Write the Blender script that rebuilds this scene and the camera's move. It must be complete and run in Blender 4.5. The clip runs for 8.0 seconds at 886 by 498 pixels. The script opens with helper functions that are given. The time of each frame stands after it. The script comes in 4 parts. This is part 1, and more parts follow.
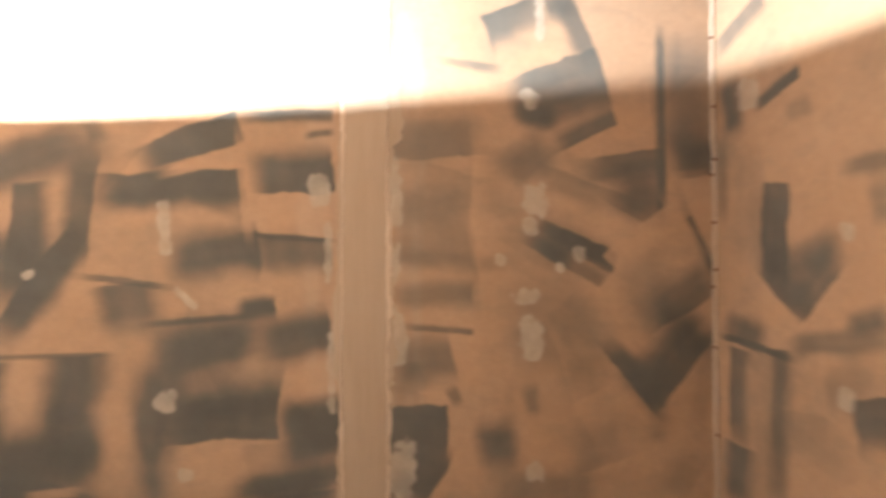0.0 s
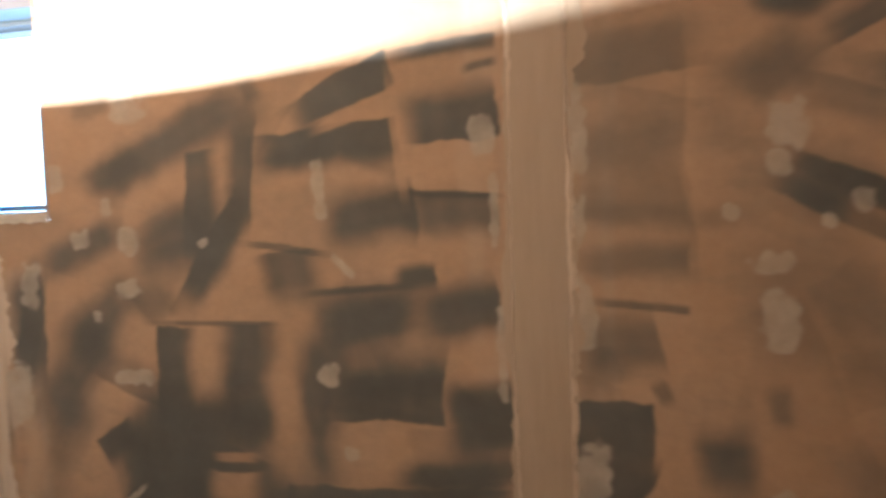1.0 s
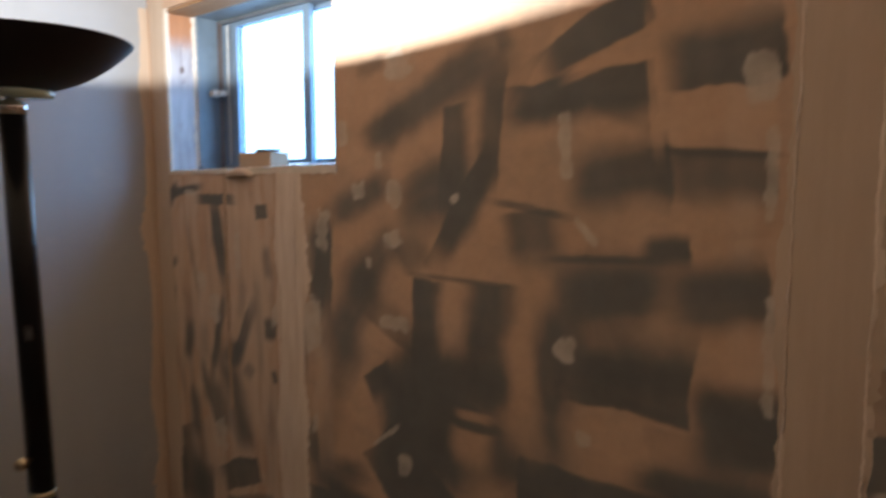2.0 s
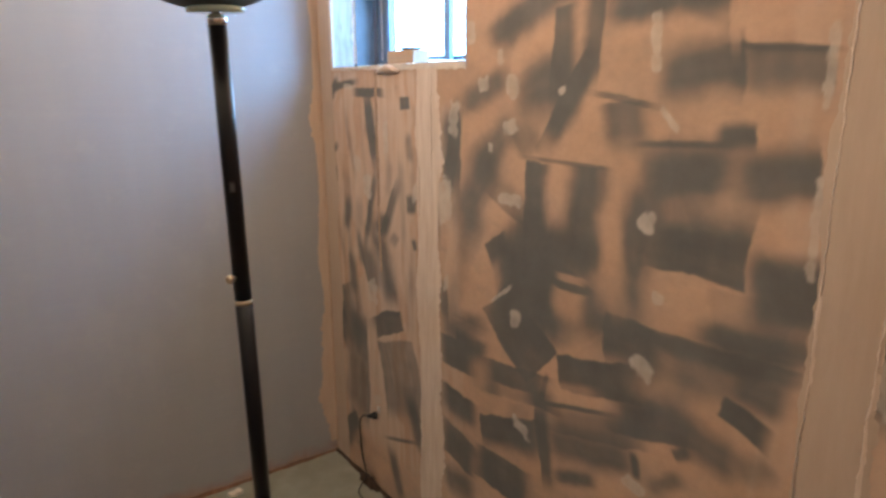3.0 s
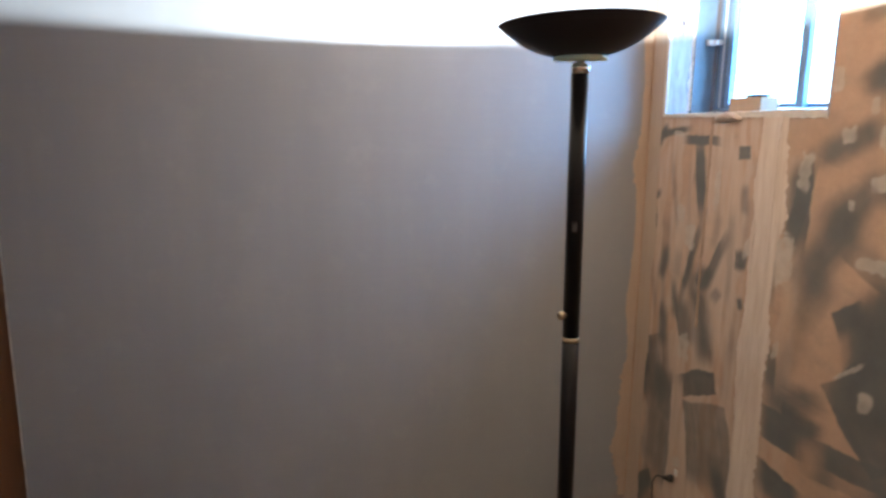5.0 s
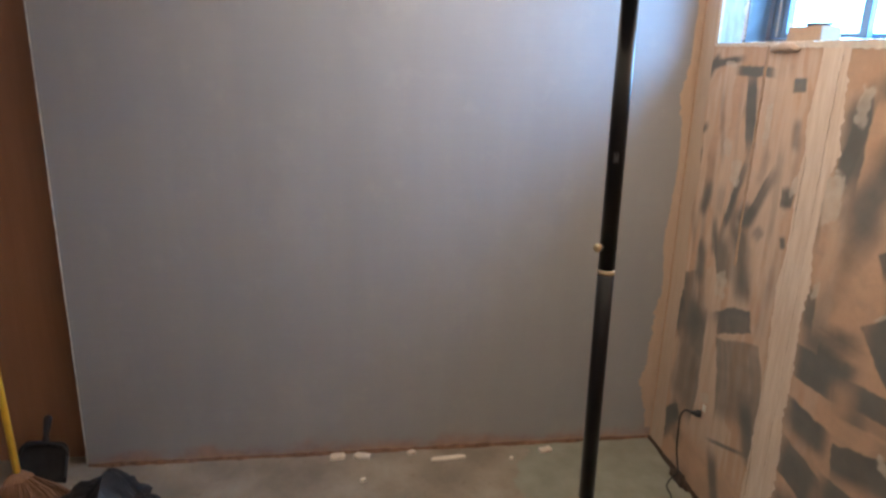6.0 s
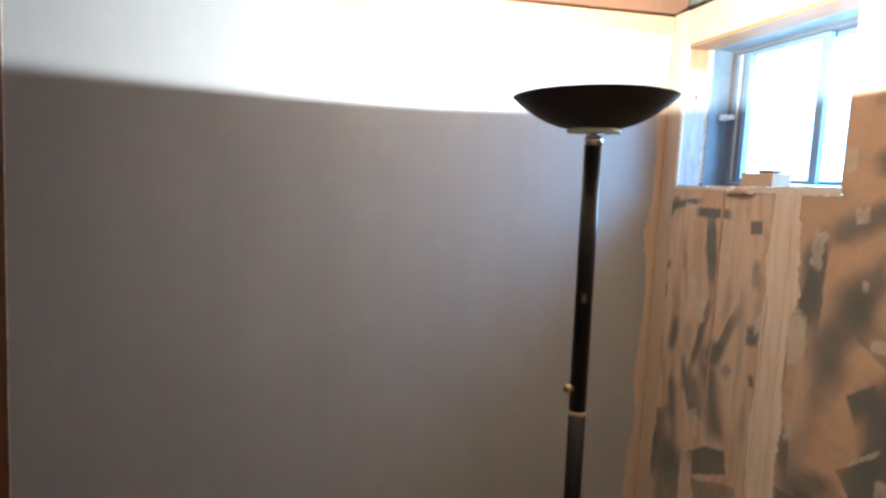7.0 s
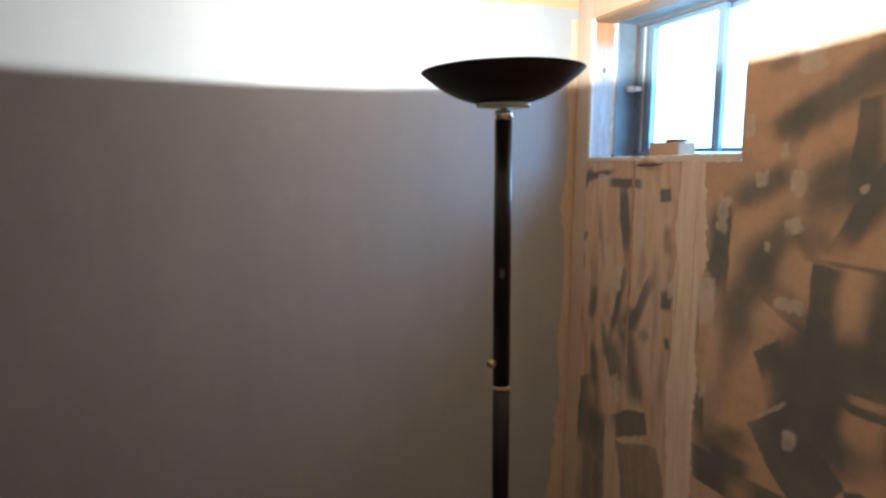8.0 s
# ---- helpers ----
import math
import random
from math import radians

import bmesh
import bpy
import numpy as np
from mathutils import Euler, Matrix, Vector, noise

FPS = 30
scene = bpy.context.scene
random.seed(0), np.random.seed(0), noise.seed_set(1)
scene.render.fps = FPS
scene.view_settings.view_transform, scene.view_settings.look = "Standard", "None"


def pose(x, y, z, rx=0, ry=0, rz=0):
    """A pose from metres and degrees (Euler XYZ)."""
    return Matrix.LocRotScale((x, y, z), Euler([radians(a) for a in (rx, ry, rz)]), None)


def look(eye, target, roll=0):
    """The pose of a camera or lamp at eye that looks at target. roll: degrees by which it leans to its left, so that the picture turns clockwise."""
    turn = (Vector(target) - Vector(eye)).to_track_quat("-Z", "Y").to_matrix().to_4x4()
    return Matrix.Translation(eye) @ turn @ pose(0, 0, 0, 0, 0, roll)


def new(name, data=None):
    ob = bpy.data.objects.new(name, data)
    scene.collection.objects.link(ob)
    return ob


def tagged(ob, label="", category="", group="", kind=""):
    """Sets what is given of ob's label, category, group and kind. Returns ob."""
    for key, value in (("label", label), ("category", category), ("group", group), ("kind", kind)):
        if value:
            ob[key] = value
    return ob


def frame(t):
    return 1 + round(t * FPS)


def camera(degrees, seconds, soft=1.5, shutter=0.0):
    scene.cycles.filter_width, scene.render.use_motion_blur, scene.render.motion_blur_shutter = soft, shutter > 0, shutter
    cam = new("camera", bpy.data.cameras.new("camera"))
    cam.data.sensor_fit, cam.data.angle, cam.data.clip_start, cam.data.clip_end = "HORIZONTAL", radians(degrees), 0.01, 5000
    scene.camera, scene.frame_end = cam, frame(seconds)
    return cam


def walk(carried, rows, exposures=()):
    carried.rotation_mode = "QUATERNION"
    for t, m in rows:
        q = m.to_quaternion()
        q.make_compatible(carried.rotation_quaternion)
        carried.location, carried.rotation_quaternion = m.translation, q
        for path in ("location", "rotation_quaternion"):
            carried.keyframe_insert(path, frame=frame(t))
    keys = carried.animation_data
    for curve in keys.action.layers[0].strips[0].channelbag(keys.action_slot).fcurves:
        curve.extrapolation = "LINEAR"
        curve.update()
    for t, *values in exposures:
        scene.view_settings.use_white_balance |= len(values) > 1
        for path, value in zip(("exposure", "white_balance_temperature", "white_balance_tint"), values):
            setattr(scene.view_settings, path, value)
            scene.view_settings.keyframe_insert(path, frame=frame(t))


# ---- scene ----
cam = camera(65.7, 8.0, soft=2.6, shutter=0.5)
PATH = [
    (0, (1.73, -1.546, 1.548), (2.236, 0.388, 1.604), -0.0),
    (0.5, (1.878, -1.402, 1.532), (1.917, 0.595, 1.635), -0.6),
    (1, (2.054, -1.25, 1.588), (1.613, 0.698, 1.472), -1.8),
    (1.2, (2.079, -1.189, 1.565), (1.429, 0.702, 1.524), -1.3),
    (1.5, (2.111, -1.095, 1.569), (1.058, 0.603, 1.485), 1.5),
    (2, (2.17, -1.052, 1.581), (0.853, 0.439, 1.368), 0.0),
    (2.2, (2.209, -1.052, 1.589), (0.801, 0.326, 1.245), -0.7),
    (3.3, (2.481, -1.194, 1.574), (0.849, -0.147, 1.083), -0.0),
    (3.5, (2.487, -1.196, 1.576), (0.808, -0.22, 1.1), 0.2),
    (4, (2.459, -1.215, 1.58), (0.692, -0.389, 1.136), 0.5),
    (4.5, (2.424, -1.246, 1.581), (0.526, -0.729, 1.22), -0.2),
    (5, (2.403, -1.259, 1.578), (0.478, -0.873, 1.199), 0.7),
    (5.2, (2.4, -1.261, 1.577), (0.467, -0.924, 1.188), 0.4),
    (6.3, (2.398, -1.256, 1.556), (0.512, -0.977, 0.951), 2.1),
    (6.5, (2.391, -1.25, 1.546), (0.478, -0.967, 1.035), 1.7),
    (6.7, (2.385, -1.257, 1.589), (0.431, -0.949, 1.296), 2.6),
    (7, (2.388, -1.257, 1.593), (0.433, -0.894, 1.377), 2.9),
    (7.5, (2.377, -1.248, 1.588), (0.448, -0.757, 1.39), 1.0),
    (8, (2.371, -1.234, 1.589), (0.473, -0.66, 1.326), 0.6),
]
walk(cam, [(t, look(eye, target, roll)) for t, eye, target, roll in PATH],
     exposures=[(0.0, 0.08, 6250, 5), (0.5, -0.30, 6250, 5), (1.0, -0.64, 6200, 5), (1.5, -1.40, 6250, 7), (2.0, -1.62, 6350, 9), (3.3, 0.12, 5680, 4), (4.0, 0.04, 5600, 4),
                (5.0, -0.32, 5620, 3), (6.3, 0.13, 5520, 2), (6.5, 0.14, 5570, 2), (7.0, -0.42, 6050, 3), (8.0, -0.99, 6230, 3)])

# ---- light ----
world = bpy.data.worlds.new("sky")
scene.world = world
world.use_nodes = True
wn = world.node_tree
sky = wn.nodes.new("ShaderNodeTexSky")
sky.sky_type, sky.sun_disc = "NISHITA", False
sky.sun_elevation, sky.sun_rotation = radians(38), radians(200)
wn.nodes["Background"].inputs["Strength"].default_value = 0.12
wn.links.new(sky.outputs["Color"], wn.nodes["Background"].inputs["Color"])

LAMP_X, LAMP_Y = 1.099, -0.729
bulb_light = bpy.data.lights.new("halogen_light", "POINT")  # a thin halogen tube across the bowl, in three lengths
bulb_light.energy, bulb_light.color, bulb_light.shadow_soft_size = 113.0, (1.0, 0.975, 0.94), 0.0024
for along in (-0.022, 0.0, 0.022):
    new("halogen_light", bulb_light).location = (LAMP_X, LAMP_Y + along, 1.7404)

# ---- materials ----


class Mat:
    """A small wrapper that builds a node material."""

    def __init__(self, name, rough=0.8, metal=0.0):
        self.m = bpy.data.materials.new(name)
        self.m.use_nodes = True
        self.t = self.m.node_tree
        self.b = self.t.nodes["Principled BSDF"]
        self.b.inputs["Roughness"].default_value = rough
        self.b.inputs["Metallic"].default_value = metal

    def node(self, kind, **values):
        n = self.t.nodes.new("ShaderNode" + kind)
        for key, v in values.items():
            n.inputs[key.replace("_", " ")].default_value = v
        return n

    def link(self, a, b):
        self.t.links.new(a, b)

    def coord(self, out="Object"):
        return self.t.nodes.new("ShaderNodeTexCoord").outputs[out]

    def noise(self, scale, detail=4.0, rough=0.55, stretch=None, vec=None):
        n = self.node("TexNoise", Scale=scale, Detail=detail, Roughness=rough)
        v = vec or self.coord()
        if stretch:
            mp = self.node("Mapping")
            mp.inputs["Scale"].default_value = stretch
            self.link(v, mp.inputs["Vector"])
            v = mp.outputs["Vector"]
        self.link(v, n.inputs["Vector"])
        return n.outputs["Fac"]

    def ramp(self, fac, *stops):
        n = self.t.nodes.new("ShaderNodeValToRGB")
        e = n.color_ramp.elements
        while len(e) < len(stops):
            e.new(0.5)
        for el, (p, c) in zip(e, stops):
            el.position, el.color = p, (*c, 1.0) if len(c) == 3 else c
        self.link(fac, n.inputs["Fac"])
        return n.outputs["Color"]

    def grey(self, fac, lo, hi, a=0.0, b=1.0):
        n = self.t.nodes.new("ShaderNodeMapRange")
        n.interpolation_type = "SMOOTHSTEP"
        for k, v in zip(("From Min", "From Max", "To Min", "To Max"), (lo, hi, a, b)):
            n.inputs[k].default_value = v
        self.link(fac, n.inputs["Value"])
        return n.outputs["Result"]

    def math(self, op, a, b=None):
        n = self.t.nodes.new("ShaderNodeMath")
        n.operation = op
        for s, v in zip(n.inputs, (a, b)):
            if v is None:
                continue
            if isinstance(v, (int, float)):
                s.default_value = v
            else:
                self.link(v, s)
        return n.outputs["Value"]

    def mix(self, fac, a, b, blend="MIX"):
        n = self.t.nodes.new("ShaderNodeMix")
        n.data_type, n.blend_type = "RGBA", blend
        for s, v in ((n.inputs[0], fac), (n.inputs[6], a), (n.inputs[7], b)):
            if isinstance(v, (int, float)):
                s.default_value = v
            elif isinstance(v, tuple):
                s.default_value = (*v, 1.0)
            else:
                self.link(v, s)
        return n.outputs[2]

    def color(self, c):
        if isinstance(c, tuple):
            self.b.inputs["Base Color"].default_value = (*c, 1.0)
        else:
            self.link(c, self.b.inputs["Base Color"])
        return self

    def bump(self, height, strength=0.3, dist=0.002):
        n = self.node("Bump", Strength=strength, Distance=dist)
        self.link(height, n.inputs["Height"])
        self.link(n.outputs["Normal"], self.b.inputs["Normal"])
        return self


def plain(name, c, rough=0.6, metal=0.0, vary=0.12, scale=30.0, bump=0.1):
    m = Mat(name, rough, metal)
    dark = tuple(v * (1 - vary) for v in c)
    m.color(m.ramp(m.noise(scale), (0.3, dark), (0.7, tuple(min(1.0, v * (1 + vary)) for v in c))))
    if bump:
        m.bump(m.noise(scale * 8), bump, 0.001)
    return m.m


def board_material():
    """Bare tan wall board: fibre grain, blotches, old adhesive haze; where the wall carries smears of grey
    compound or a thin tan skim, the two coats lie on it as thick as their knife strokes left them."""
    m = Mat("bare_board", 0.85)
    base = m.ramp(m.noise(2.2, 5), (0.3, (0.485, 0.322, 0.216)), (0.55, (0.545, 0.37, 0.257)), (0.75, (0.595, 0.416, 0.297)))
    grain = m.ramp(m.noise(48, 5, 0.6), (0.3, (0.94, 0.94, 0.94)), (0.7, (1.04, 1.04, 1.04)))
    base = m.mix(1.0, base, grain, "MULTIPLY")
    broad = m.grey(m.noise(11, 4, 0.6, (0.6, 1, 1.6)), 0.5, 0.72, 0.0, 0.35)
    base = m.mix(broad, base, (0.36, 0.29, 0.22))
    haze = m.grey(m.noise(3.6, 5, 0.6, (1, 1, 1.5)), 0.46, 0.66, 0.0, 0.32)
    base = m.mix(haze, base, (0.275, 0.232, 0.192))
    skim = m.t.nodes.new("ShaderNodeAttribute")
    skim.attribute_name = "skim"
    tan = m.ramp(m.noise(9, 5, 0.6, (4, 4, 0.5)), (0.3, (0.53, 0.405, 0.315)), (0.7, (0.67, 0.545, 0.445)))
    base = m.mix(skim.outputs["Fac"], base, tan)
    coat = m.t.nodes.new("ShaderNodeAttribute")
    coat.attribute_name = "coat"
    grey = m.ramp(m.noise(7, 5, 0.6), (0.3, (0.108, 0.111, 0.108)), (0.7, (0.155, 0.158, 0.153)))
    base = m.mix(m.grey(coat.outputs["Fac"], 0.0, 1.0), base, grey)
    filler = m.t.nodes.new("ShaderNodeAttribute")
    filler.attribute_name = "filler"
    pale = m.ramp(m.noise(30, 4, 0.6), (0.3, (0.50, 0.44, 0.37)), (0.7, (0.64, 0.58, 0.51)))
    m.color(m.mix(filler.outputs["Fac"], base, pale))
    m.bump(m.noise(70, 6), 0.25, 0.0015)
    return m.m


def compound_material(name, c, lo, stretch=(4.0, 4.0, 0.5)):
    """Dried joint compound, dragged up and down with a knife."""
    m = Mat(name, 0.7)
    long = m.noise(9, 6, 0.65, stretch)
    base = m.ramp(long, (0.28, lo), (0.72, c))
    m.color(m.mix(m.grey(m.noise(6, 4), 0.55, 0.75, 0.0, 0.35), base, tuple(v * 0.72 for v in c)))
    m.bump(long, 0.35, 0.003)
    return m.m


def grey_wall_material():
    """Grey cement-coloured coat, rolled in vertical passes; bare tan along the foot and above the coat."""
    m = Mat("grey_coat", 0.6)
    sep = m.t.nodes.new("ShaderNodeSeparateXYZ")
    m.link(m.coord(), sep.inputs["Vector"])
    z = sep.outputs["Z"]
    base = m.ramp(m.noise(1.6, 4, 0.5, (1, 2.2, 0.5)), (0.3, (0.312, 0.326, 0.346)), (0.7, (0.334, 0.347, 0.366)))
    passes = m.ramp(m.noise(5, 3, 0.5, (1, 3, 0.2)), (0.35, (0.985, 0.985, 0.985)), (0.65, (1.012, 1.012, 1.012)))
    base = m.mix(1.0, base, passes, "MULTIPLY")
    cloud = m.grey(m.noise(2.3, 4, 0.6), 0.50, 0.74, 0.0, 0.5)
    base = m.mix(cloud, base, (0.385, 0.392, 0.402))
    blot = m.grey(m.noise(8, 5, 0.65), 0.55, 0.72, 0.0, 0.28)
    base = m.mix(blot, base, (0.40, 0.405, 0.405))
    sand = m.grey(m.noise(14, 4, 0.6, (1, 0.25, 4)), 0.35, 0.7, 0.992, 1.007)
    base = m.mix(1.0, base, sand, "MULTIPLY")
    rag = m.math("MULTIPLY", m.math("SUBTRACT", m.noise(7, 5, 0.6), 0.5), 0.16)
    foot = m.grey(m.math("ADD", z, rag), 0.0, 0.075, 0.6, 0.0)
    tan = m.ramp(m.noise(18, 4), (0.3, (0.27, 0.13, 0.07)), (0.7, (0.46, 0.26, 0.15)))
    base = m.mix(foot, base, tan)
    head = m.grey(m.math("ADD", z, m.math("MULTIPLY", rag, 0.25)), 2.135, 2.145)
    m.color(m.mix(head, base, (0.50, 0.34, 0.19)))
    m.bump(m.noise(90, 4), 0.12, 0.001)
    return m.m


def concrete_material():
    """Bare slab with the remains of a pale green-grey floor paint and brown dirt."""
    m = Mat("slab_concrete", 0.8)
    base = m.ramp(m.noise(3.5, 6, 0.6), (0.3, (0.17, 0.145, 0.118)), (0.5, (0.245, 0.212, 0.172)), (0.72, (0.33, 0.295, 0.245)))
    spots = m.grey(m.noise(22, 5, 0.65), 0.55, 0.75, 0.0, 0.55)
    base = m.mix(spots, base, (0.16, 0.115, 0.08))
    sep = m.t.nodes.new("ShaderNodeSeparateXYZ")
    m.link(m.coord(), sep.inputs["Vector"])
    edge = m.math("ADD", sep.outputs["Y"], m.math("MULTIPLY", m.math("SUBTRACT", m.noise(4.5, 5, 0.6), 0.5), 0.7))
    paint = m.grey(edge, -0.62, -0.58)
    green = m.ramp(m.noise(9, 4), (0.3, (0.205, 0.205, 0.165)), (0.7, (0.27, 0.277, 0.23)))
    m.color(m.mix(paint, base, green))
    m.bump(m.noise(40, 6), 0.35, 0.003)
    return m.m


def wood_material(name, c, lo, stretch, scale=9.0, rough=0.6):
    m = Mat(name, rough)
    g = m.noise(scale, 6, 0.65, stretch)
    m.color(m.ramp(g, (0.3, lo), (0.65, c)))
    m.bump(g, 0.2, 0.001)
    return m.m


def daylit_pine_material():
    """Pine lining with worn spots; daylight on all but its top is painted in as a pale tone."""
    m = Mat("daylit_pine", 0.65)
    g = m.noise(9, 6, 0.65, (6, 6, 0.5))
    bare = m.ramp(g, (0.3, (0.36, 0.16, 0.075)), (0.65, (0.47, 0.225, 0.11)))
    # coat: pale lilac tone that stands in for daylight on the lower board
    coat = m.ramp(m.noise(14, 5, 0.6, (3, 3, 0.6)), (0.3, (0.31, 0.285, 0.295)), (0.6, (0.45, 0.43, 0.455)))
    sep = m.t.nodes.new("ShaderNodeSeparateXYZ")
    m.link(m.coord(), sep.inputs["Vector"])
    edge = m.math("ADD", sep.outputs["Z"], m.math("MULTIPLY", m.math("SUBTRACT", m.noise(30, 4), 0.5), 0.03))
    base = m.mix(m.grey(edge, 0.36, 0.43), coat, bare)
    worn = m.grey(m.noise(26, 5, 0.65, (2, 2, 0.7)), 0.60, 0.70, 0.0, 0.55)
    m.color(m.mix(worn, base, (0.24, 0.16, 0.13)))
    m.bump(g, 0.25, 0.0015)
    return m.m


BOARD = board_material()
DAYLIT_PINE = daylit_pine_material()
COMPOUND_PALE = compound_material("pale_compound", (0.77, 0.665, 0.57), (0.58, 0.455, 0.355))
COMPOUND = compound_material("joint_compound", (0.54, 0.432, 0.34), (0.475, 0.368, 0.278))
GREY = grey_wall_material()
SLAB = concrete_material()
GROOVE = plain("brown_weather_strip", (0.13, 0.095, 0.085), 0.7, 0, 0.2, 20, 0)
PINE_FLAT = wood_material("raw_pine_flat", (0.29, 0.165, 0.085), (0.20, 0.11, 0.055), (0.5, 6, 6))
JOIST = wood_material("joist_timber", (0.50, 0.385, 0.28), (0.36, 0.265, 0.18), (0.4, 7, 7))
BROWN = wood_material("brown_panel", (0.31, 0.165, 0.10), (0.255, 0.13, 0.078), (4, 4, 0.25), 5, 0.45)
FRAME_GREY = plain("painted_steel_grey", (0.135, 0.18, 0.225), 0.5, 0, 0.15, 14, 0.2)
ALU = plain("pale_aluminium", (0.21, 0.30, 0.40), 0.45, 0.3, 0.06, 20, 0)
ALU_DARK = plain("weathered_aluminium", (0.20, 0.215, 0.235), 0.45, 0.5, 0.1, 20, 0)
BLACK = plain("black_enamel", (0.009, 0.009, 0.011), 0.28, 0, 0.2, 12, 0)
BOWL_OUT = plain("matt_black_enamel", (0.026, 0.022, 0.026), 0.5, 0, 0.15, 12, 0)
BOWL_IN = plain("white_enamel", (0.86, 0.84, 0.79), 0.4, 0, 0.03, 12, 0)
BRASS = plain("pale_brass", (0.55, 0.46, 0.32), 0.35, 1.0, 0.08, 20, 0)
CHROME = plain("chrome", (0.75, 0.75, 0.76), 0.12, 1.0, 0.03, 20, 0)
SCUFFED = plain("worn_enamel", (0.07, 0.068, 0.07), 0.7, 0, 0.3, 60, 0)
PLASTIC = plain("dark_plastic", (0.035, 0.035, 0.04), 0.5, 0, 0.25, 25, 0.1)
RUBBER = plain("black_rubber", (0.018, 0.017, 0.017), 0.55, 0, 0.2, 30, 0.1)
WHITE = plain("white_plastic", (0.75, 0.73, 0.68), 0.45, 0, 0.05, 25, 0)
CARD = plain("cream_card", (0.50, 0.37, 0.26), 0.8, 0, 0.08, 25, 0.1)
STRAW = wood_material("broom_straw", (0.30, 0.16, 0.085), (0.19, 0.095, 0.05), (9, 9, 0.6), 30, 0.8)
YELLOW = plain("yellow_paint", (0.72, 0.44, 0.04), 0.4, 0, 0.1, 15, 0)
NYLON = plain("dark_nylon", (0.010, 0.010, 0.013), 0.6, 0, 0.35, 60, 0.4)
for dull in (PLASTIC, BLACK, BOWL_OUT):
    dull.node_tree.nodes["Principled BSDF"].inputs["Specular IOR Level"].default_value = 0.18
BLUE = plain("blue_trim", (0.10, 0.17, 0.42), 0.6, 0, 0.1, 40, 0.1)
SCREW = plain("rusty_screw", (0.20, 0.07, 0.04), 0.6, 0.3, 0.3, 80, 0)
DIRT = plain("dark_dirt", (0.055, 0.035, 0.024), 0.95, 0, 0.4, 60, 0.5)
FOOT_DIRT = plain("brown_dirt", (0.17, 0.10, 0.065), 0.95, 0, 0.4, 40, 0.5)
BEAD = plain("dull_zinc_bead", (0.42, 0.40, 0.37), 0.6, 0, 0.35, 18, 0.3)
CHIP = plain("plaster_crumb", (0.68, 0.62, 0.54), 0.85, 0, 0.1, 60, 0.3)

gm = bpy.data.materials.new("window_glass")
gm.use_nodes = True
gt = gm.node_tree
gt.nodes.clear()
g_out, g_mix = gt.nodes.new("ShaderNodeOutputMaterial"), gt.nodes.new("ShaderNodeMixShader")
g_clear, g_gloss, g_fres = gt.nodes.new("ShaderNodeBsdfTransparent"), gt.nodes.new("ShaderNodeBsdfGlossy"), gt.nodes.new("ShaderNodeMapRange")
g_face = gt.nodes.new("ShaderNodeLayerWeight")
for k, v in zip(("From Min", "From Max", "To Min", "To Max"), (0.3, 1.0, 0.03, 0.35)):
    g_fres.inputs[k].default_value = v
gt.links.new(g_face.outputs["Facing"], g_fres.inputs["Value"])
g_clear.inputs["Color"].default_value = (0.93, 0.97, 0.97, 1)
g_gloss.inputs["Roughness"].default_value = 0.02
gt.links.new(g_fres.outputs[0], g_mix.inputs[0])
gt.links.new(g_clear.outputs[0], g_mix.inputs[1])
gt.links.new(g_gloss.outputs[0], g_mix.inputs[2])
gt.links.new(g_mix.outputs[0], g_out.inputs[0])
GLASS = gm
SHELF_GLASS = Mat("green_glass", 0.05)
SHELF_GLASS.color((0.74, 0.90, 0.76))
SHELF_GLASS.b.inputs["Transmission Weight"].default_value = 0.2
SHELF_GLASS = SHELF_GLASS.m

om = Mat("outdoor_glare", 1.0)
oc = om.ramp(om.noise(3.0, 3), (0.36, (0.24, 0.42, 0.66)), (0.52, (0.33, 0.58, 1.0)), (0.7, (0.40, 0.64, 1.0)))
om.link(oc, om.b.inputs["Emission Color"])
height = om.t.nodes.new("ShaderNodeSeparateXYZ")
om.link(om.coord(), height.inputs["Vector"])
om.link(om.grey(height.outputs["Z"], 1.9, 4.2, 26.0, 52.0), om.b.inputs["Emission Strength"])  # dim yard below, open sky above
OUTDOORS = om.m

# ---- building helpers ----


def box(bm, x0, x1, y0, y1, z0, z1, bevel=0.0):
    r = bmesh.ops.create_cube(bm, size=1.0, matrix=Matrix.LocRotScale(((x0 + x1) / 2, (y0 + y1) / 2, (z0 + z1) / 2), None, (x1 - x0, y1 - y0, z1 - z0)))
    if bevel:
        es = {e for v in r["verts"] for e in v.link_edges}
        bmesh.ops.bevel(bm, geom=list(es), offset=bevel, segments=2, profile=0.5, affect="EDGES")
    return r["verts"]


def lathe(bm, profile, seg=48, m=None):
    """Turns a profile of (radius, height) round z."""
    rings = []
    for r, z in profile:
        ring = []
        for i in range(seg):
            a = 2 * math.pi * i / seg
            v = Vector((max(r, 1e-5) * math.cos(a), max(r, 1e-5) * math.sin(a), z))
            ring.append(bm.verts.new(m @ v if m else v))
        rings.append(ring)
    for a, b in zip(rings, rings[1:]):
        for i in range(seg):
            f = bm.faces.new((a[i], a[(i + 1) % seg], b[(i + 1) % seg], b[i]))
            f.smooth = True
    return rings


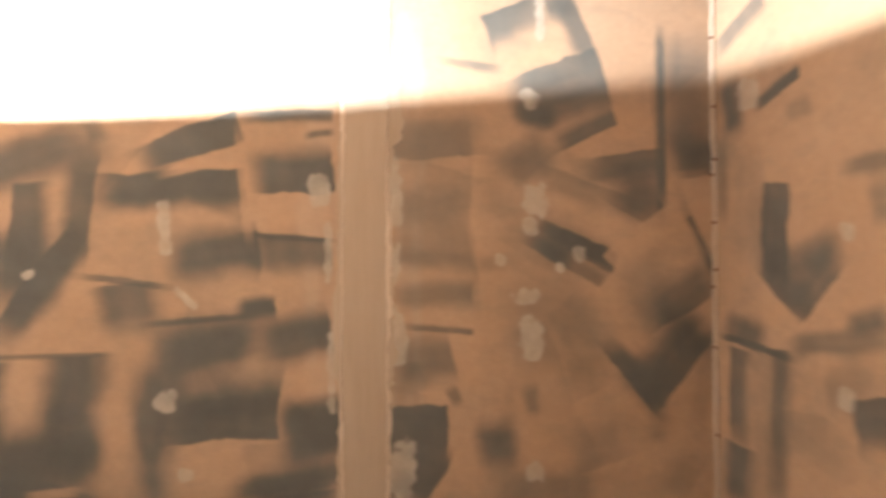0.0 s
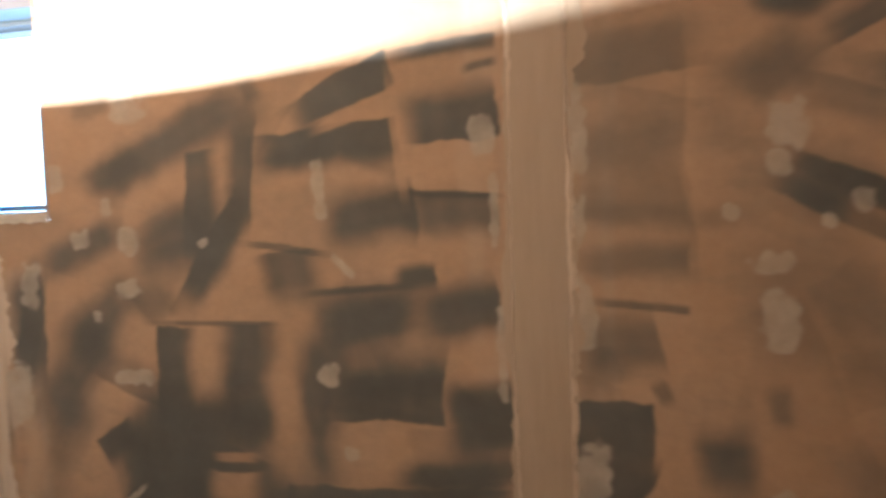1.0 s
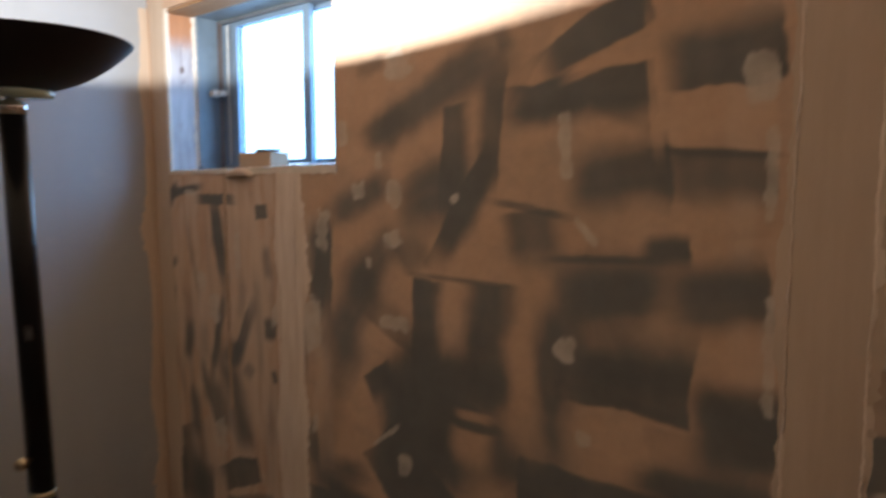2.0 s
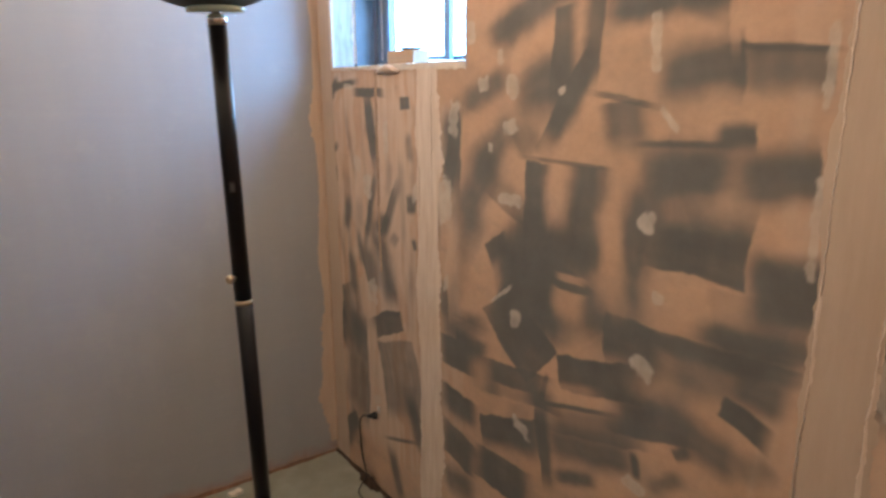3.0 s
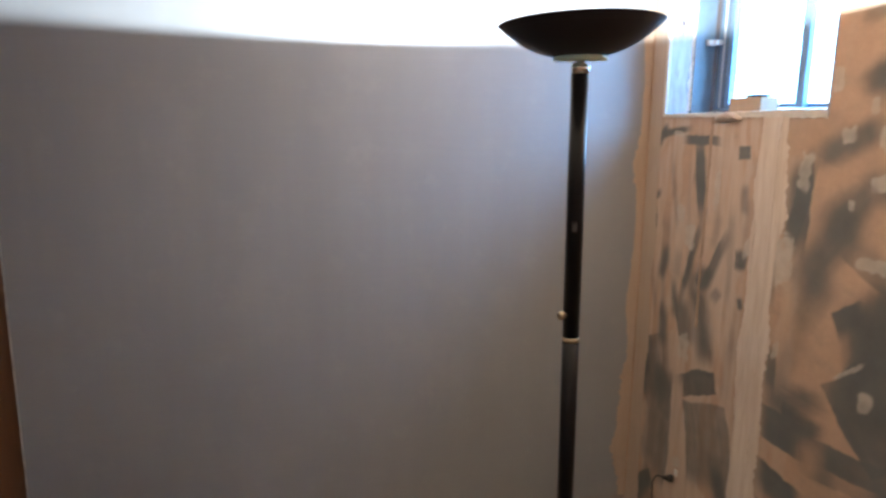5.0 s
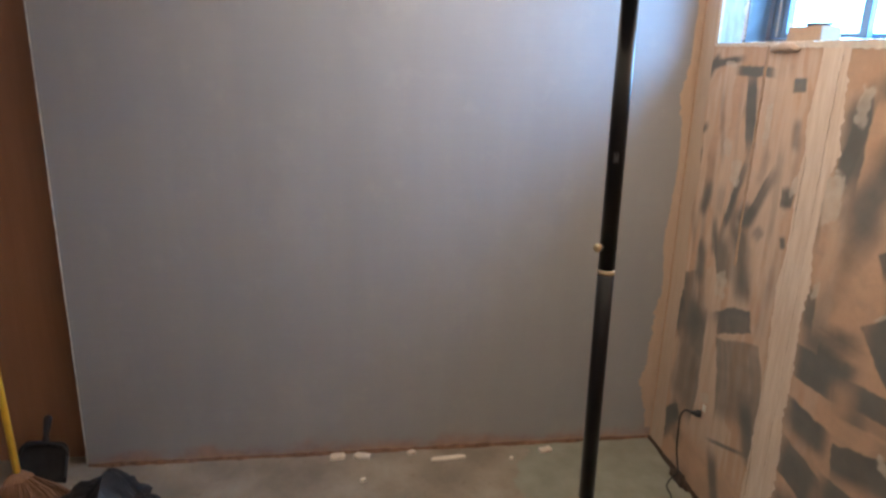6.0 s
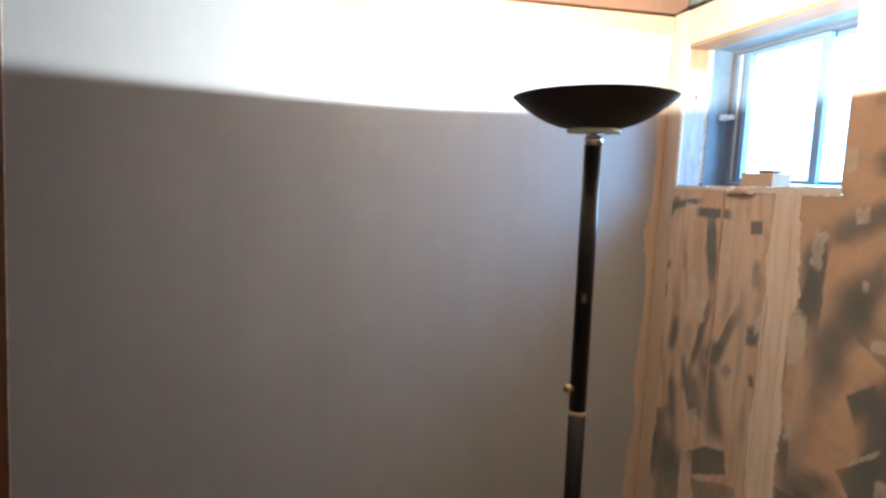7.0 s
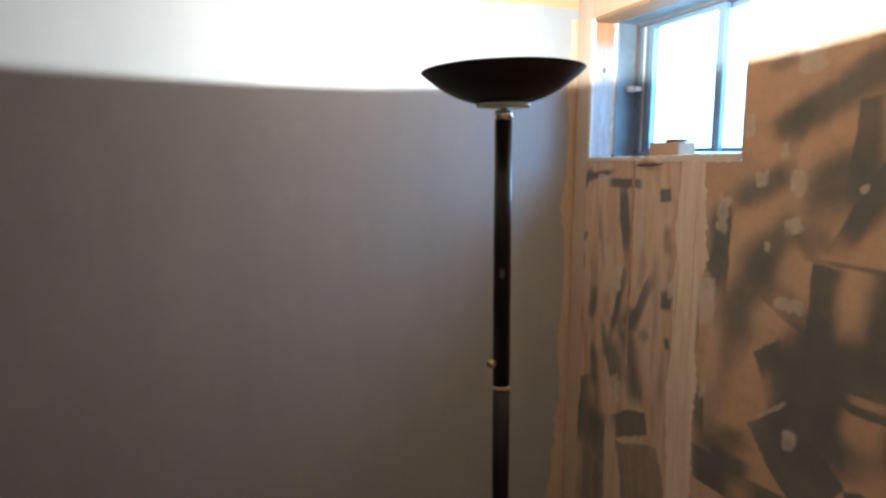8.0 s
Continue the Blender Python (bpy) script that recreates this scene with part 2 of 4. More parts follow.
def mesh_of(bm, name, material, smooth=False):
    me = bpy.data.meshes.new(name)
    bmesh.ops.remove_doubles(bm, verts=bm.verts, dist=1e-6)
    bmesh.ops.recalc_face_normals(bm, faces=bm.faces)
    if smooth:
        for f in bm.faces:
            f.smooth = True
    bm.to_mesh(me)
    bm.free()
    me.materials.append(material)
    return me


def part(name, bm, material, parent, label="", smooth=False):
    ob = new(name, mesh_of(bm, name, material, smooth))
    ob.parent = parent
    if label:
        tagged(ob, label)
    return ob


def block(name, parent, material, dims, bevel=0.0, label=""):
    bm = bmesh.new()
    box(bm, *dims, bevel=bevel)
    return part(name, bm, material, parent, label)


def thing(name, x, y, z, label, category, group="", kind="", m=None):
    ob = new(name)
    ob.empty_display_size = 0.05
    ob.matrix_world = m or pose(x, y, z)
    return tagged(ob, label, category, group, kind)


def structure(name, boxes, material, label, category):
    bm = bmesh.new()
    for dims in boxes:
        box(bm, *dims)
    return tagged(new(name, mesh_of(bm, name, material)), label, category, "", "structure")


def tube(bm, points, radius, seg=8):
    """A round cord through the points."""
    pts = [Vector(p) for p in points]
    smooth = []
    for i in range(len(pts) - 1):
        p0, p1, p2, p3 = pts[max(i - 1, 0)], pts[i], pts[i + 1], pts[min(i + 2, len(pts) - 1)]
        for k in range(6):
            t = k / 6
            smooth.append(0.5 * (2 * p1 + (p2 - p0) * t + (2 * p0 - 5 * p1 + 4 * p2 - p3) * t * t + (3 * p1 - p0 - 3 * p2 + p3) * t ** 3))
    smooth.append(pts[-1])
    last = None
    for i, p in enumerate(smooth):
        d = (smooth[min(i + 1, len(smooth) - 1)] - smooth[max(i - 1, 0)]).normalized()
        q = d.to_track_quat("Z", "Y")
        ring = [bm.verts.new(p + q @ Vector((radius * math.cos(2 * math.pi * k / seg), radius * math.sin(2 * math.pi * k / seg), 0))) for k in range(seg)]
        if last:
            for k in range(seg):
                f = bm.faces.new((last[k], last[(k + 1) % seg], ring[(k + 1) % seg], ring[k]))
                f.smooth = True
        last = ring


# ---- large structure ----
ROOM_E, ROOM_S, TOP, RECESS = 2.871, -3.20, 2.203, -0.07
HIGH = 2.285
WIN_L, WIN_R, WIN_B, WIN_T = 0.106, 0.909, 1.592, 2.085
GREY_END = -2.229

floor = structure("floor", [(-0.3, 3.1, -3.4, 0.12, -0.15, 0.0)], SLAB, "stained bare concrete floor with worn green-grey paint", "floor")
wall_north = structure("wall_north", [(-0.07, WIN_L, 0, 0.10, 0.012, TOP), (WIN_R, 2.98, 0, 0.10, 0.012, HIGH), (WIN_L, WIN_R, 0, 0.10, 0.012, WIN_B), (WIN_L, WIN_R, 0, 0.10, WIN_T, TOP)],
                       BOARD, "bare tan wall board smeared with grey compound, unfinished", "wall")
structure("wall_foundation", [(-0.3, WIN_L - 0.004, 0.101, 0.268, -0.1, 2.6), (WIN_R + 0.004, 3.1, 0.101, 0.268, -0.1, 2.6), (WIN_L - 0.004, WIN_R + 0.004, 0.101, 0.268, -0.1, WIN_B - 0.004), (WIN_L - 0.004, WIN_R + 0.004, 0.101, 0.268, WIN_T + 0.004, 2.6)],
          SLAB, "concrete foundation wall behind the board", "wall")
wall_west = structure("wall_west", [(RECESS + 0.002, 0, GREY_END, -0.001, 0.01, TOP)], GREY, "smooth grey coated wall, bare along its foot", "wall")
structure("wall_recess", [(-0.2, RECESS, -3.3, 0.09, -0.01, 2.6)], BROWN, "reddish brown panelled wall set back beside the grey wall", "wall")
wall_east = structure("wall_east", [(ROOM_E, ROOM_E + 0.1, -3.3, -0.001, 0.012, HIGH)], BOARD, "bare tan wall board with grey smears", "wall")
# unseen wall added to close the room; its tone sets the bounce light
structure("wall_south", [(-0.3, 3.1, ROOM_S - 0.1, ROOM_S, 0.0, 2.6)], SLAB, "unseen closing wall in plain concrete", "wall")


def build_ceiling():
    bm = bmesh.new()
    box(bm, -0.4, 3.2, -3.5, 0.35, 2.500, 2.53)
    y = -0.10
    while y > -3.3:
        box(bm, -0.35, 3.15, y - 0.019, y + 0.019, 2.288, 2.499, 0.002)
        y -= 0.406
    return tagged(new("ceiling", mesh_of(bm, "ceiling", JOIST)), "open timber joists under dark subfloor boards", "ceiling", "", "structure")


build_ceiling()


def kraft_batt():
    """A sagging kraft-faced batt between the first two joists by the corner."""
    bm = bmesh.new()
    n = 16
    rows = []
    for i in range(n + 1):
        x = -0.02 + 1.0 * i / n
        row = []
        for j in range(9):
            s = j / 8
            y = -0.125 - 0.35 * s
            sag = 0.10 * math.sin(math.pi * s) * (0.75 + 0.25 * math.sin(7 * x + 3 * s))
            row.append(bm.verts.new((x, y, 2.42 - sag + 0.012 * math.sin(23 * x + 11 * s))))
        rows.append(row)
    for a, b in zip(rows, rows[1:]):
        for j in range(8):
            bm.faces.new((a[j], a[j + 1], b[j + 1], b[j]))
    me = mesh_of(bm, "insulation_batt", CARD_BROWN, True)
    ob = new("insulation_batt", me)
    md = ob.modifiers.new("thick", "SOLIDIFY")
    md.thickness = 0.004
    return tagged(ob, "crumpled brown kraft-faced insulation tucked between joists", "insulation")


CARD_BROWN = plain("kraft_paper", (0.40, 0.22, 0.12), 0.7, 0, 0.25, 14, 0.3)
kraft_batt()

# dirt packed in the joint between the slab and the walls
def dirt_line(name, x0, y0, x1, y1, inward, parent, size=1.0, material=None):
    bm = bmesh.new()
    n = 60
    rnd = random.Random(7)
    d = Vector((x1 - x0, y1 - y0, 0))
    nrm = Vector((inward[0], inward[1], 0))
    rows = []
    for i in range(n + 1):
        p = Vector((x0, y0, 0)) + d * (i / n)
        w = (0.006 + 0.012 * rnd.random()) * size
        rows.append([bm.verts.new(p - nrm * 0.004 + Vector((0, 0, (0.013 + 0.008 * rnd.random()) * (0.3 + 0.7 * size)))), bm.verts.new(p + nrm * w * 0.5 + Vector((0, 0, 0.008 * rnd.random() + 0.004))), bm.verts.new(p + nrm * w + Vector((0, 0, 0.0008)))])
    for a, b in zip(rows, rows[1:]):
        for j in range(2):
            bm.faces.new((a[j], a[j + 1], b[j + 1], b[j]))
    part(name, bm, material or DIRT, parent)


block("corner_bead", wall_west, BEAD, (-0.062, 0.0035, GREY_END - 0.0045, GREY_END - 0.0005, 0.012, 2.2), 0.0008, "white metal corner bead on the wall's end")
dirt_line("dirt_line", 0, -0.002, 2.87, -0.002, (0, -1), wall_north)
dirt_line("dirt_line", 0.0, -0.004, 0.0, GREY_END, (1, 0), wall_west, 0.85, FOOT_DIRT)

# ---- joint compound on the walls ----


def smooth_end(s):
    s = min(1.0, max(0.0, s))
    return s * s * (3 - 2 * s)


def strip(parent, x, z0, z1, w, left, right, wall="N", seed=1, thick=0.0016, material=None, label=""):
    """A vertical band of joint compound with torn edges, slightly crowned."""
    rnd = random.Random(seed)
    bm = bmesh.new()
    n = 260
    rows = []
    a = b = c = 0.0
    for i in range(n + 1):
        z = z0 + (z1 - z0) * i / n
        e = [noise.noise(Vector((z * f, seed * 3.7 + o, 0.0))) for f, o in ((4.0, 0.0), (17.0, 5.0), (60.0, 9.0), (4.0, 20.0), (17.0, 25.0), (60.0, 29.0))]
        a = left * max(0.0, 0.2 + 0.85 * e[0] + 0.2 * e[1] + 0.17 * e[2])
        a *= smooth_end(8 * (z1 - z) / (z1 - z0))
        b = right * max(0.0, 0.2 + 0.85 * e[3] + 0.2 * e[4] + 0.26 * e[5])
        c = 0.9 * c + 0.1 * (rnd.random() - 0.5) * 0.02
        xs = (x - w / 2 - a, x - w / 2 - a + 0.006, x - w * 0.2, x + w * 0.2, x + w / 2 + b - 0.006, x + w / 2 + b)
        hs = (0.0002, thick * 0.7, thick, thick * 0.9, thick * 0.7, 0.0002)
        if wall == "N":
            rows.append([bm.verts.new((u + c + 0.002 * rnd.random(), -h - 0.0008, z)) for u, h in zip(xs, hs)])
        else:
            rows.append([bm.verts.new((h + 0.0002, u + c + 0.002 * rnd.random(), z)) for u, h in zip(xs, hs)])
    for p, q in zip(rows, rows[1:]):
        for j in range(5):
            bm.faces.new((p[j], p[j + 1], q[j + 1], q[j]))
    return part("joint_compound", bm, material or COMPOUND, parent, label, True)


MARKS = [0]


def smoother(x):
    x = np.clip(x, 0.0, 1.0)
    return x * x * (3 - 2 * x)


def lattice(u, v, seed):
    """Smooth value noise, 0 to 1, at the points (u, v)."""
    table = np.random.default_rng(seed).random((64, 64))
    i, j = np.floor(u).astype(int), np.floor(v).astype(int)
    fu, fv = smoother(u - i), smoother(v - j)
    g = lambda a, b: table[(i + a) % 64, (j + b) % 64]
    return (g(0, 0) * (1 - fu) + g(1, 0) * fu) * (1 - fv) + (g(0, 1) * (1 - fu) + g(1, 1) * fu) * fv


class Face:
    """The board face of a wall, on which knife strokes lay down coats; built as a fine sheet at the end."""

    def __init__(self, us, zs, seed):
        self.us, self.zs = us, zs
        self.u, self.z = np.meshgrid(us, zs, indexing="ij")
        self.coat, self.skim, self.filler = np.zeros_like(self.u), np.zeros_like(self.u), np.zeros_like(self.u)
        self.wob = lattice(self.u * 9, self.z * 9, seed) * 0.7 + lattice(self.u * 23, self.z * 23, seed + 1) * 0.3 - 0.5
        self.wob2 = lattice(self.u * 9, self.z * 9, seed + 2) * 0.7 + lattice(self.u * 31, self.z * 31, seed + 3) * 0.3 - 0.5
        self.fine = lattice(self.u * 70, self.z * 70, seed + 4) - 0.5
        self.patch = smoother((lattice(self.u * 6, self.z * 6, seed + 5) - 0.2) / 0.45)

    def stroke(self, a, za, b, zb, w, crisp, dark):
        """One pull of the knife from (a, za) to (b, zb). crisp names the sides where it lifted off sharply: l and r
        along the pull, s at its start, e at its end; the other sides fade out. dark: how much grey it left; below nought the clean
        knife scraped grey off."""
        MARKS[0] += 1
        rnd = random.Random(MARKS[0])
        d = np.array((b - a, zb - za))
        length = float(np.hypot(*d))
        d = d / length
        mid = ((a + b) / 2, (za + zb) / 2)
        reach = length / 2 + w + 0.1
        i0, i1 = np.searchsorted(self.us, (mid[0] - reach, mid[0] + reach))
        j0, j1 = np.searchsorted(self.zs, (mid[1] - reach, mid[1] + reach))
        at = (slice(i0, i1), slice(j0, j1))
        pu, pz = self.u[at] - mid[0], self.z[at] - mid[1]
        along, across = pu * d[0] + pz * d[1], pz * d[0] - pu * d[1]
        along = along + min(0.030, 0.3 * length) * self.wob[at] + 0.004 * self.fine[at] + rnd.uniform(-0.12, 0.12) * across
        across = across + min(0.026, 0.30 * w) * self.wob2[at] + min(0.003, 0.1 * w) * self.fine[at] + 0.05 * w * np.sin(3 * along / length + MARKS[0])
        ends = (("s", length / 2 + along, length), ("e", length / 2 - along, length), ("l", w / 2 - across, w), ("r", w / 2 + across, w))
        cover = np.full_like(pu, min(1.0, 1.1 * abs(dark)))
        for side, inside, size in ends:
            fade = min(0.009, 0.4 * size) if side in crisp else min(0.11, (0.75 if size == w else 0.5) * size)
            cover = cover * smoother(0.5 + inside / fade)
        streaks = 0.5 * lattice(along * 9 + MARKS[0], across * 60 + 7, 77) + 0.5 * lattice(along * 34 + MARKS[0], across * 16 + 3, 78)
        cover = cover * (0.84 + 0.16 * streaks) * (0.92 + 0.08 * self.patch[at])
        cover = np.clip(cover + 0.45 * cover * (1 - cover) * (streaks - 0.5), 0.0, 1.0)
        self.coat[at] = 1 - (1 - self.coat[at]) * (1 - cover) if dark > 0 else self.coat[at] * (1 - cover)

    def dab(self, x, z, w, h, turn):
        """A pale dab of filler over a screw, pressed flat with the knife; ragged and thin at its rim."""
        MARKS[0] += 1
        reach = max(w, h)
        i0, i1 = np.searchsorted(self.us, (x - reach, x + reach))
        j0, j1 = np.searchsorted(self.zs, (z - reach, z + reach))
        at = (slice(i0, i1), slice(j0, j1))
        du, dz = self.u[at] - x, self.z[at] - z
        ca, sa = math.cos(radians(turn)), math.sin(radians(turn))
        a, b = (du * ca + dz * sa) / (w * 0.56), (dz * ca - du * sa) / (h * 0.56)
        size = min(w, h)
        rag = 0.55 * (lattice(self.u[at] * 60, self.z[at] * 60, 51 + MARKS[0]) - 0.5) + 0.45 * (lattice(self.u[at] * 0.9 / size + MARKS[0], self.z[at] * 0.9 / size, 52) - 0.5)
        r = (np.abs(a) ** 3 + np.abs(b) ** 3) ** (1 / 3) + rag
        cover = smoother((1.02 - r) / 0.3) * (0.42 + 0.4 * lattice(self.u[at] * 40, self.z[at] * 40, 53))
        self.filler[at] = np.maximum(self.filler[at], cover)

    def thin(self, u0, u1, z0, z1, most):
        """A streaky skim pulled up and down between u0 and u1."""
        edge = smoother((self.u - u0 + 0.04 * self.wob) / 0.03) * smoother((u1 - self.u + 0.04 * self.wob2) / 0.03) * smoother((self.z - z0) / 0.1) * smoother((z1 - self.z) / 0.03)
        n = 0.55 * lattice(self.u * 26 + 3 * self.wob, self.z * 2.6, 91) + 0.45 * lattice(self.u * 55, self.z * 5 + 9, 92)
        self.skim = np.maximum(self.skim, edge * most * smoother((n - 0.22) / 0.42))

    def build(self, parent, hole, label):
        n, m = self.u.shape
        lift = 0.0003 + 0.0005 * self.coat + 0.0003 * self.skim + 0.0012 * self.filler
        co = np.stack((self.u, -lift, self.z) if parent is wall_north else (ROOM_E - lift, self.u, self.z), -1).reshape(-1, 3)
        idx = np.arange(n * m).reshape(n, m)
        quads = np.stack((idx[:-1, :-1], idx[1:, :-1], idx[1:, 1:], idx[:-1, 1:]), -1)
        cu, cz = (self.us[:-1] + self.us[1:]) / 2, (self.zs[:-1] + self.zs[1:]) / 2
        keep = (cu[:, None] > hole[1]) | (cz < TOP)
        keep &= ~((cu[:, None] > hole[0]) & (cu[:, None] < hole[1]) & (cz > hole[2]) & (cz < hole[3]))
        quads = quads[keep] if parent is wall_north else quads[keep][:, ::-1]
        me = bpy.data.meshes.new("board_face")
        me.from_pydata(co.tolist(), [], quads.tolist())
        for name, values in (("coat", self.coat), ("skim", self.skim), ("filler", self.filler)):
            me.attributes.new(name, "FLOAT", "POINT").data.foreach_set("value", values.ravel().astype(np.float32))
        me.polygons.foreach_set("use_smooth", np.ones(len(me.polygons), bool))
        me.materials.append(BOARD)
        ob = new("board_face", me)
        ob.parent = parent
        tagged(ob, label)


def snapped(values, *exact):
    for e in exact:
        values[np.abs(values - e).argmin()] = e
    return values


north_face = Face(snapped(np.linspace(0.0, ROOM_E, 720), WIN_L, WIN_R), snapped(np.linspace(0.012, HIGH, 570), WIN_B, WIN_T, TOP), 11)
east_face = Face(np.linspace(-1.4, -0.0015, 340), np.linspace(0.012, HIGH, 500), 31)
FACES = {"wall_north": north_face, "wall_east": east_face}


def smear(parent, a, za, b, zb, w, crisp, dark):
    """A swipe of grey compound from (a, za) to (b, zb) along the wall."""
    FACES[parent.name].stroke(a, za, b, zb, w, crisp, dark)


def daub(parent, x, z, w, h, turn):
    FACES[parent.name].dab(x, z, w, h, turn)


DRIP = plain("brown_drip", (0.42, 0.29, 0.20), 0.7, 0, 0.2, 20, 0.2)
strip(wall_north, 0.715, 0.015, 1.598, 0.105, 0.03, 0.045, seed=3, material=COMPOUND_PALE, label="broad vertical band of tan joint compound")
strip(wall_north, 1.949, 0.015, 2.28, 0.110, 0.025, 0.045, seed=5, label="broad smooth vertical band of joint compound")
strip(wall_north, 0.055, 0.015, 2.205, 0.09, 0.0, 0.03, seed=8, label="corner band of joint compound")
strip(wall_north, 2.862, 0.015, 2.28, 0.013, 0.005, 0.0, seed=9, thick=0.004, material=COMPOUND_PALE, label="thin edge of compound in the corner")
strip(wall_west, -0.0145, 0.06, 1.62, 0.028, 0.070, 0.0, wall="W", seed=12, thick=0.0022, label="torn corner band of joint compound")
strip(wall_west, -0.0145, 0.05, 2.10, 0.028, 0.022, 0.0, wall="W", seed=14, label="thin corner band of joint compound")
for x, z0, z1, w, seed in ((1.900, 0.3, 2.0, 0.007, 41), (2.003, 0.5, 2.25, 0.009, 42), (0.742, 0.1, 1.59, 0.010, 44), (0.672, 0.2, 1.3, 0.007, 45)):
    strip(wall_north, x, z0, z1, w, 0.008, 0.012, seed=seed, thick=0.0019, material=COMPOUND_PALE, label="thin raised ridge of pale compound")
north_face.thin(0.09, 0.665, 0.15, 1.60, 0.8)
rnd = random.Random(19)
for _ in range(16):  # short upright knife marks under the window
    x, z, l, t = rnd.uniform(0.12, 0.65), rnd.uniform(0.70, 1.40), rnd.uniform(0.10, 0.30), rnd.uniform(-0.22, 0.12)
    smear(wall_north, x, z, x + l * t, min(z + l, 1.57), rnd.uniform(0.02, 0.06), rnd.choice(("", "l", "r")), rnd.uniform(0.15, 0.45))
for _ in range(60):  # faint crossing passes of an almost clean knife
    x, z, l, t = rnd.uniform(0.85, 2.75), rnd.uniform(0.3, 2.1), rnd.uniform(0.12, 0.34), rnd.uniform(0, 3.14)
    smear(wall_north, x, z, x + l * math.cos(t), z + l * math.sin(t), rnd.uniform(0.06, 0.14), rnd.choice(("l", "le", "r", "re", "ls")), rnd.uniform(0.08, 0.22))
for _ in range(14):
    x, z, l, t = rnd.uniform(-0.9, -0.1), rnd.uniform(0.9, 2.1), rnd.uniform(0.12, 0.34), rnd.uniform(0, 3.14)
    smear(wall_east, x, z, x + l * math.cos(t), z + l * math.sin(t), rnd.uniform(0.06, 0.14), rnd.choice(("l", "le", "r", "re", "ls")), rnd.uniform(0.08, 0.22))
north_face.thin(0.76, 0.90, 0.02, 1.5, 0.35)
north_face.thin(2.0, 2.10, 0.02, 2.15, 0.4)
north_face.thin(1.80, 1.90, 0.02, 2.15, 0.3)
strip(wall_north, 0.415, 0.9, 1.598, 0.012, 0.008, 0.008, seed=31, thick=0.002, material=DRIP, label="brown drip line below the sill")

# knife strokes, roughly in the order in which they were made
smear(wall_north, 0.971, 1.809, 1.068, 1.826, 0.041, "", 0.5)
smear(wall_north, 1.036, 1.658, 1.376, 1.812, 0.088, "", 0.75)
smear(wall_north, 1.357, 1.567, 1.371, 1.768, 0.052, "r", 0.75)
smear(wall_north, 1.234, 1.410, 1.359, 1.612, 0.058, "l", 0.9)
smear(wall_north, 1.266, 1.524, 1.271, 1.720, 0.061, "el", 0.75)
smear(wall_north, 1.395, 1.706, 1.688, 1.724, 0.080, "el", 0.9)
smear(wall_north, 1.476, 1.768, 1.678, 1.858, 0.072, "elr", 0.9)
smear(wall_north, 1.550, 1.573, 1.716, 1.582, 0.092, "e", 0.85)
smear(wall_north, 1.136, 1.526, 1.324, 1.545, 0.133, "", 0.85)
smear(wall_north, 1.373, 1.529, 1.543, 1.508, 0.015, "lr", 0.7)
smear(wall_north, 1.413, 1.453, 1.522, 1.477, 0.095, "l", 0.7)
smear(wall_north, 0.898, 1.488, 1.085, 1.574, 0.063, "", 0.7)
smear(wall_north, 0.950, 1.329, 1.110, 1.444, 0.086, "", 0.75)
smear(wall_north, 0.871, 1.134, 1.016, 1.372, 0.126, "", 0.6)
smear(wall_north, 1.188, 1.159, 1.201, 1.369, 0.076, "el", 0.9)
smear(wall_north, 1.353, 1.142, 1.355, 1.370, 0.107, "e", 0.85)
smear(wall_north, 1.496, 1.033, 1.512, 1.341, 0.096, "", 0.8)
smear(wall_north, 1.164, 1.369, 1.402, 1.372, 0.010, "l", 0.6)
smear(wall_north, 1.517, 1.375, 1.713, 1.397, 0.120, "", 0.9)
smear(wall_north, 1.729, 1.381, 1.883, 1.408, 0.101, "e", 0.85)
smear(wall_north, 1.677, 1.462, 1.750, 1.460, 0.045, "e", 0.85)
smear(wall_north, 1.508, 1.430, 1.698, 1.445, 0.013, "", 0.7)
smear(wall_north, 1.546, 1.229, 1.771, 1.247, 0.123, "er", 0.95)
smear(wall_north, 1.779, 1.220, 1.895, 1.234, 0.080, "e", 0.85)
smear(wall_north, 1.712, 1.761, 1.880, 1.764, 0.098, "er", 0.88)
smear(wall_north, 1.692, 1.878, 1.880, 1.889, 0.027, "el", 0.8)
smear(wall_north, 1.822, 1.843, 1.879, 1.853, 0.015, "", 0.8)
smear(wall_north, 1.698, 1.582, 1.883, 1.581, 0.079, "el", 0.75)
smear(wall_north, 1.696, 1.619, 1.884, 1.611, 0.010, "l", 0.6)
smear(wall_north, 1.202, 0.990, 1.210, 1.225, 0.218, "", 0.95)
smear(wall_north, 1.321, 1.134, 1.420, 1.191, 0.069, "", 0.8)
smear(wall_north, 1.006, 1.083, 1.093, 1.143, 0.058, "ls", 0.8)
smear(wall_north, 1.434, 1.017, 1.887, 1.039, 0.038, "l", 0.8)
smear(wall_north, 1.719, 1.074, 1.889, 1.098, 0.046, "e", 0.7)
smear(wall_north, 0.846, 1.246, 0.832, 1.482, 0.085, "r", 0.8)
smear(wall_north, 1.120, 1.384, 1.189, 1.432, 0.072, "", 0.5)
smear(wall_north, 1.017, 1.287, 1.164, 1.230, 0.076, "r", 0.5)
smear(wall_north, 1.573, 1.724, 1.684, 1.666, 0.043, "e", 0.4)
smear(wall_north, 2.009, 1.645, 2.209, 1.655, 0.433, "e", 0.24)
smear(wall_north, 2.219, 1.621, 2.534, 1.597, 0.411, "", 0.2)
smear(wall_north, 2.736, 1.947, 2.864, 1.969, 0.278, "e", 0.3)
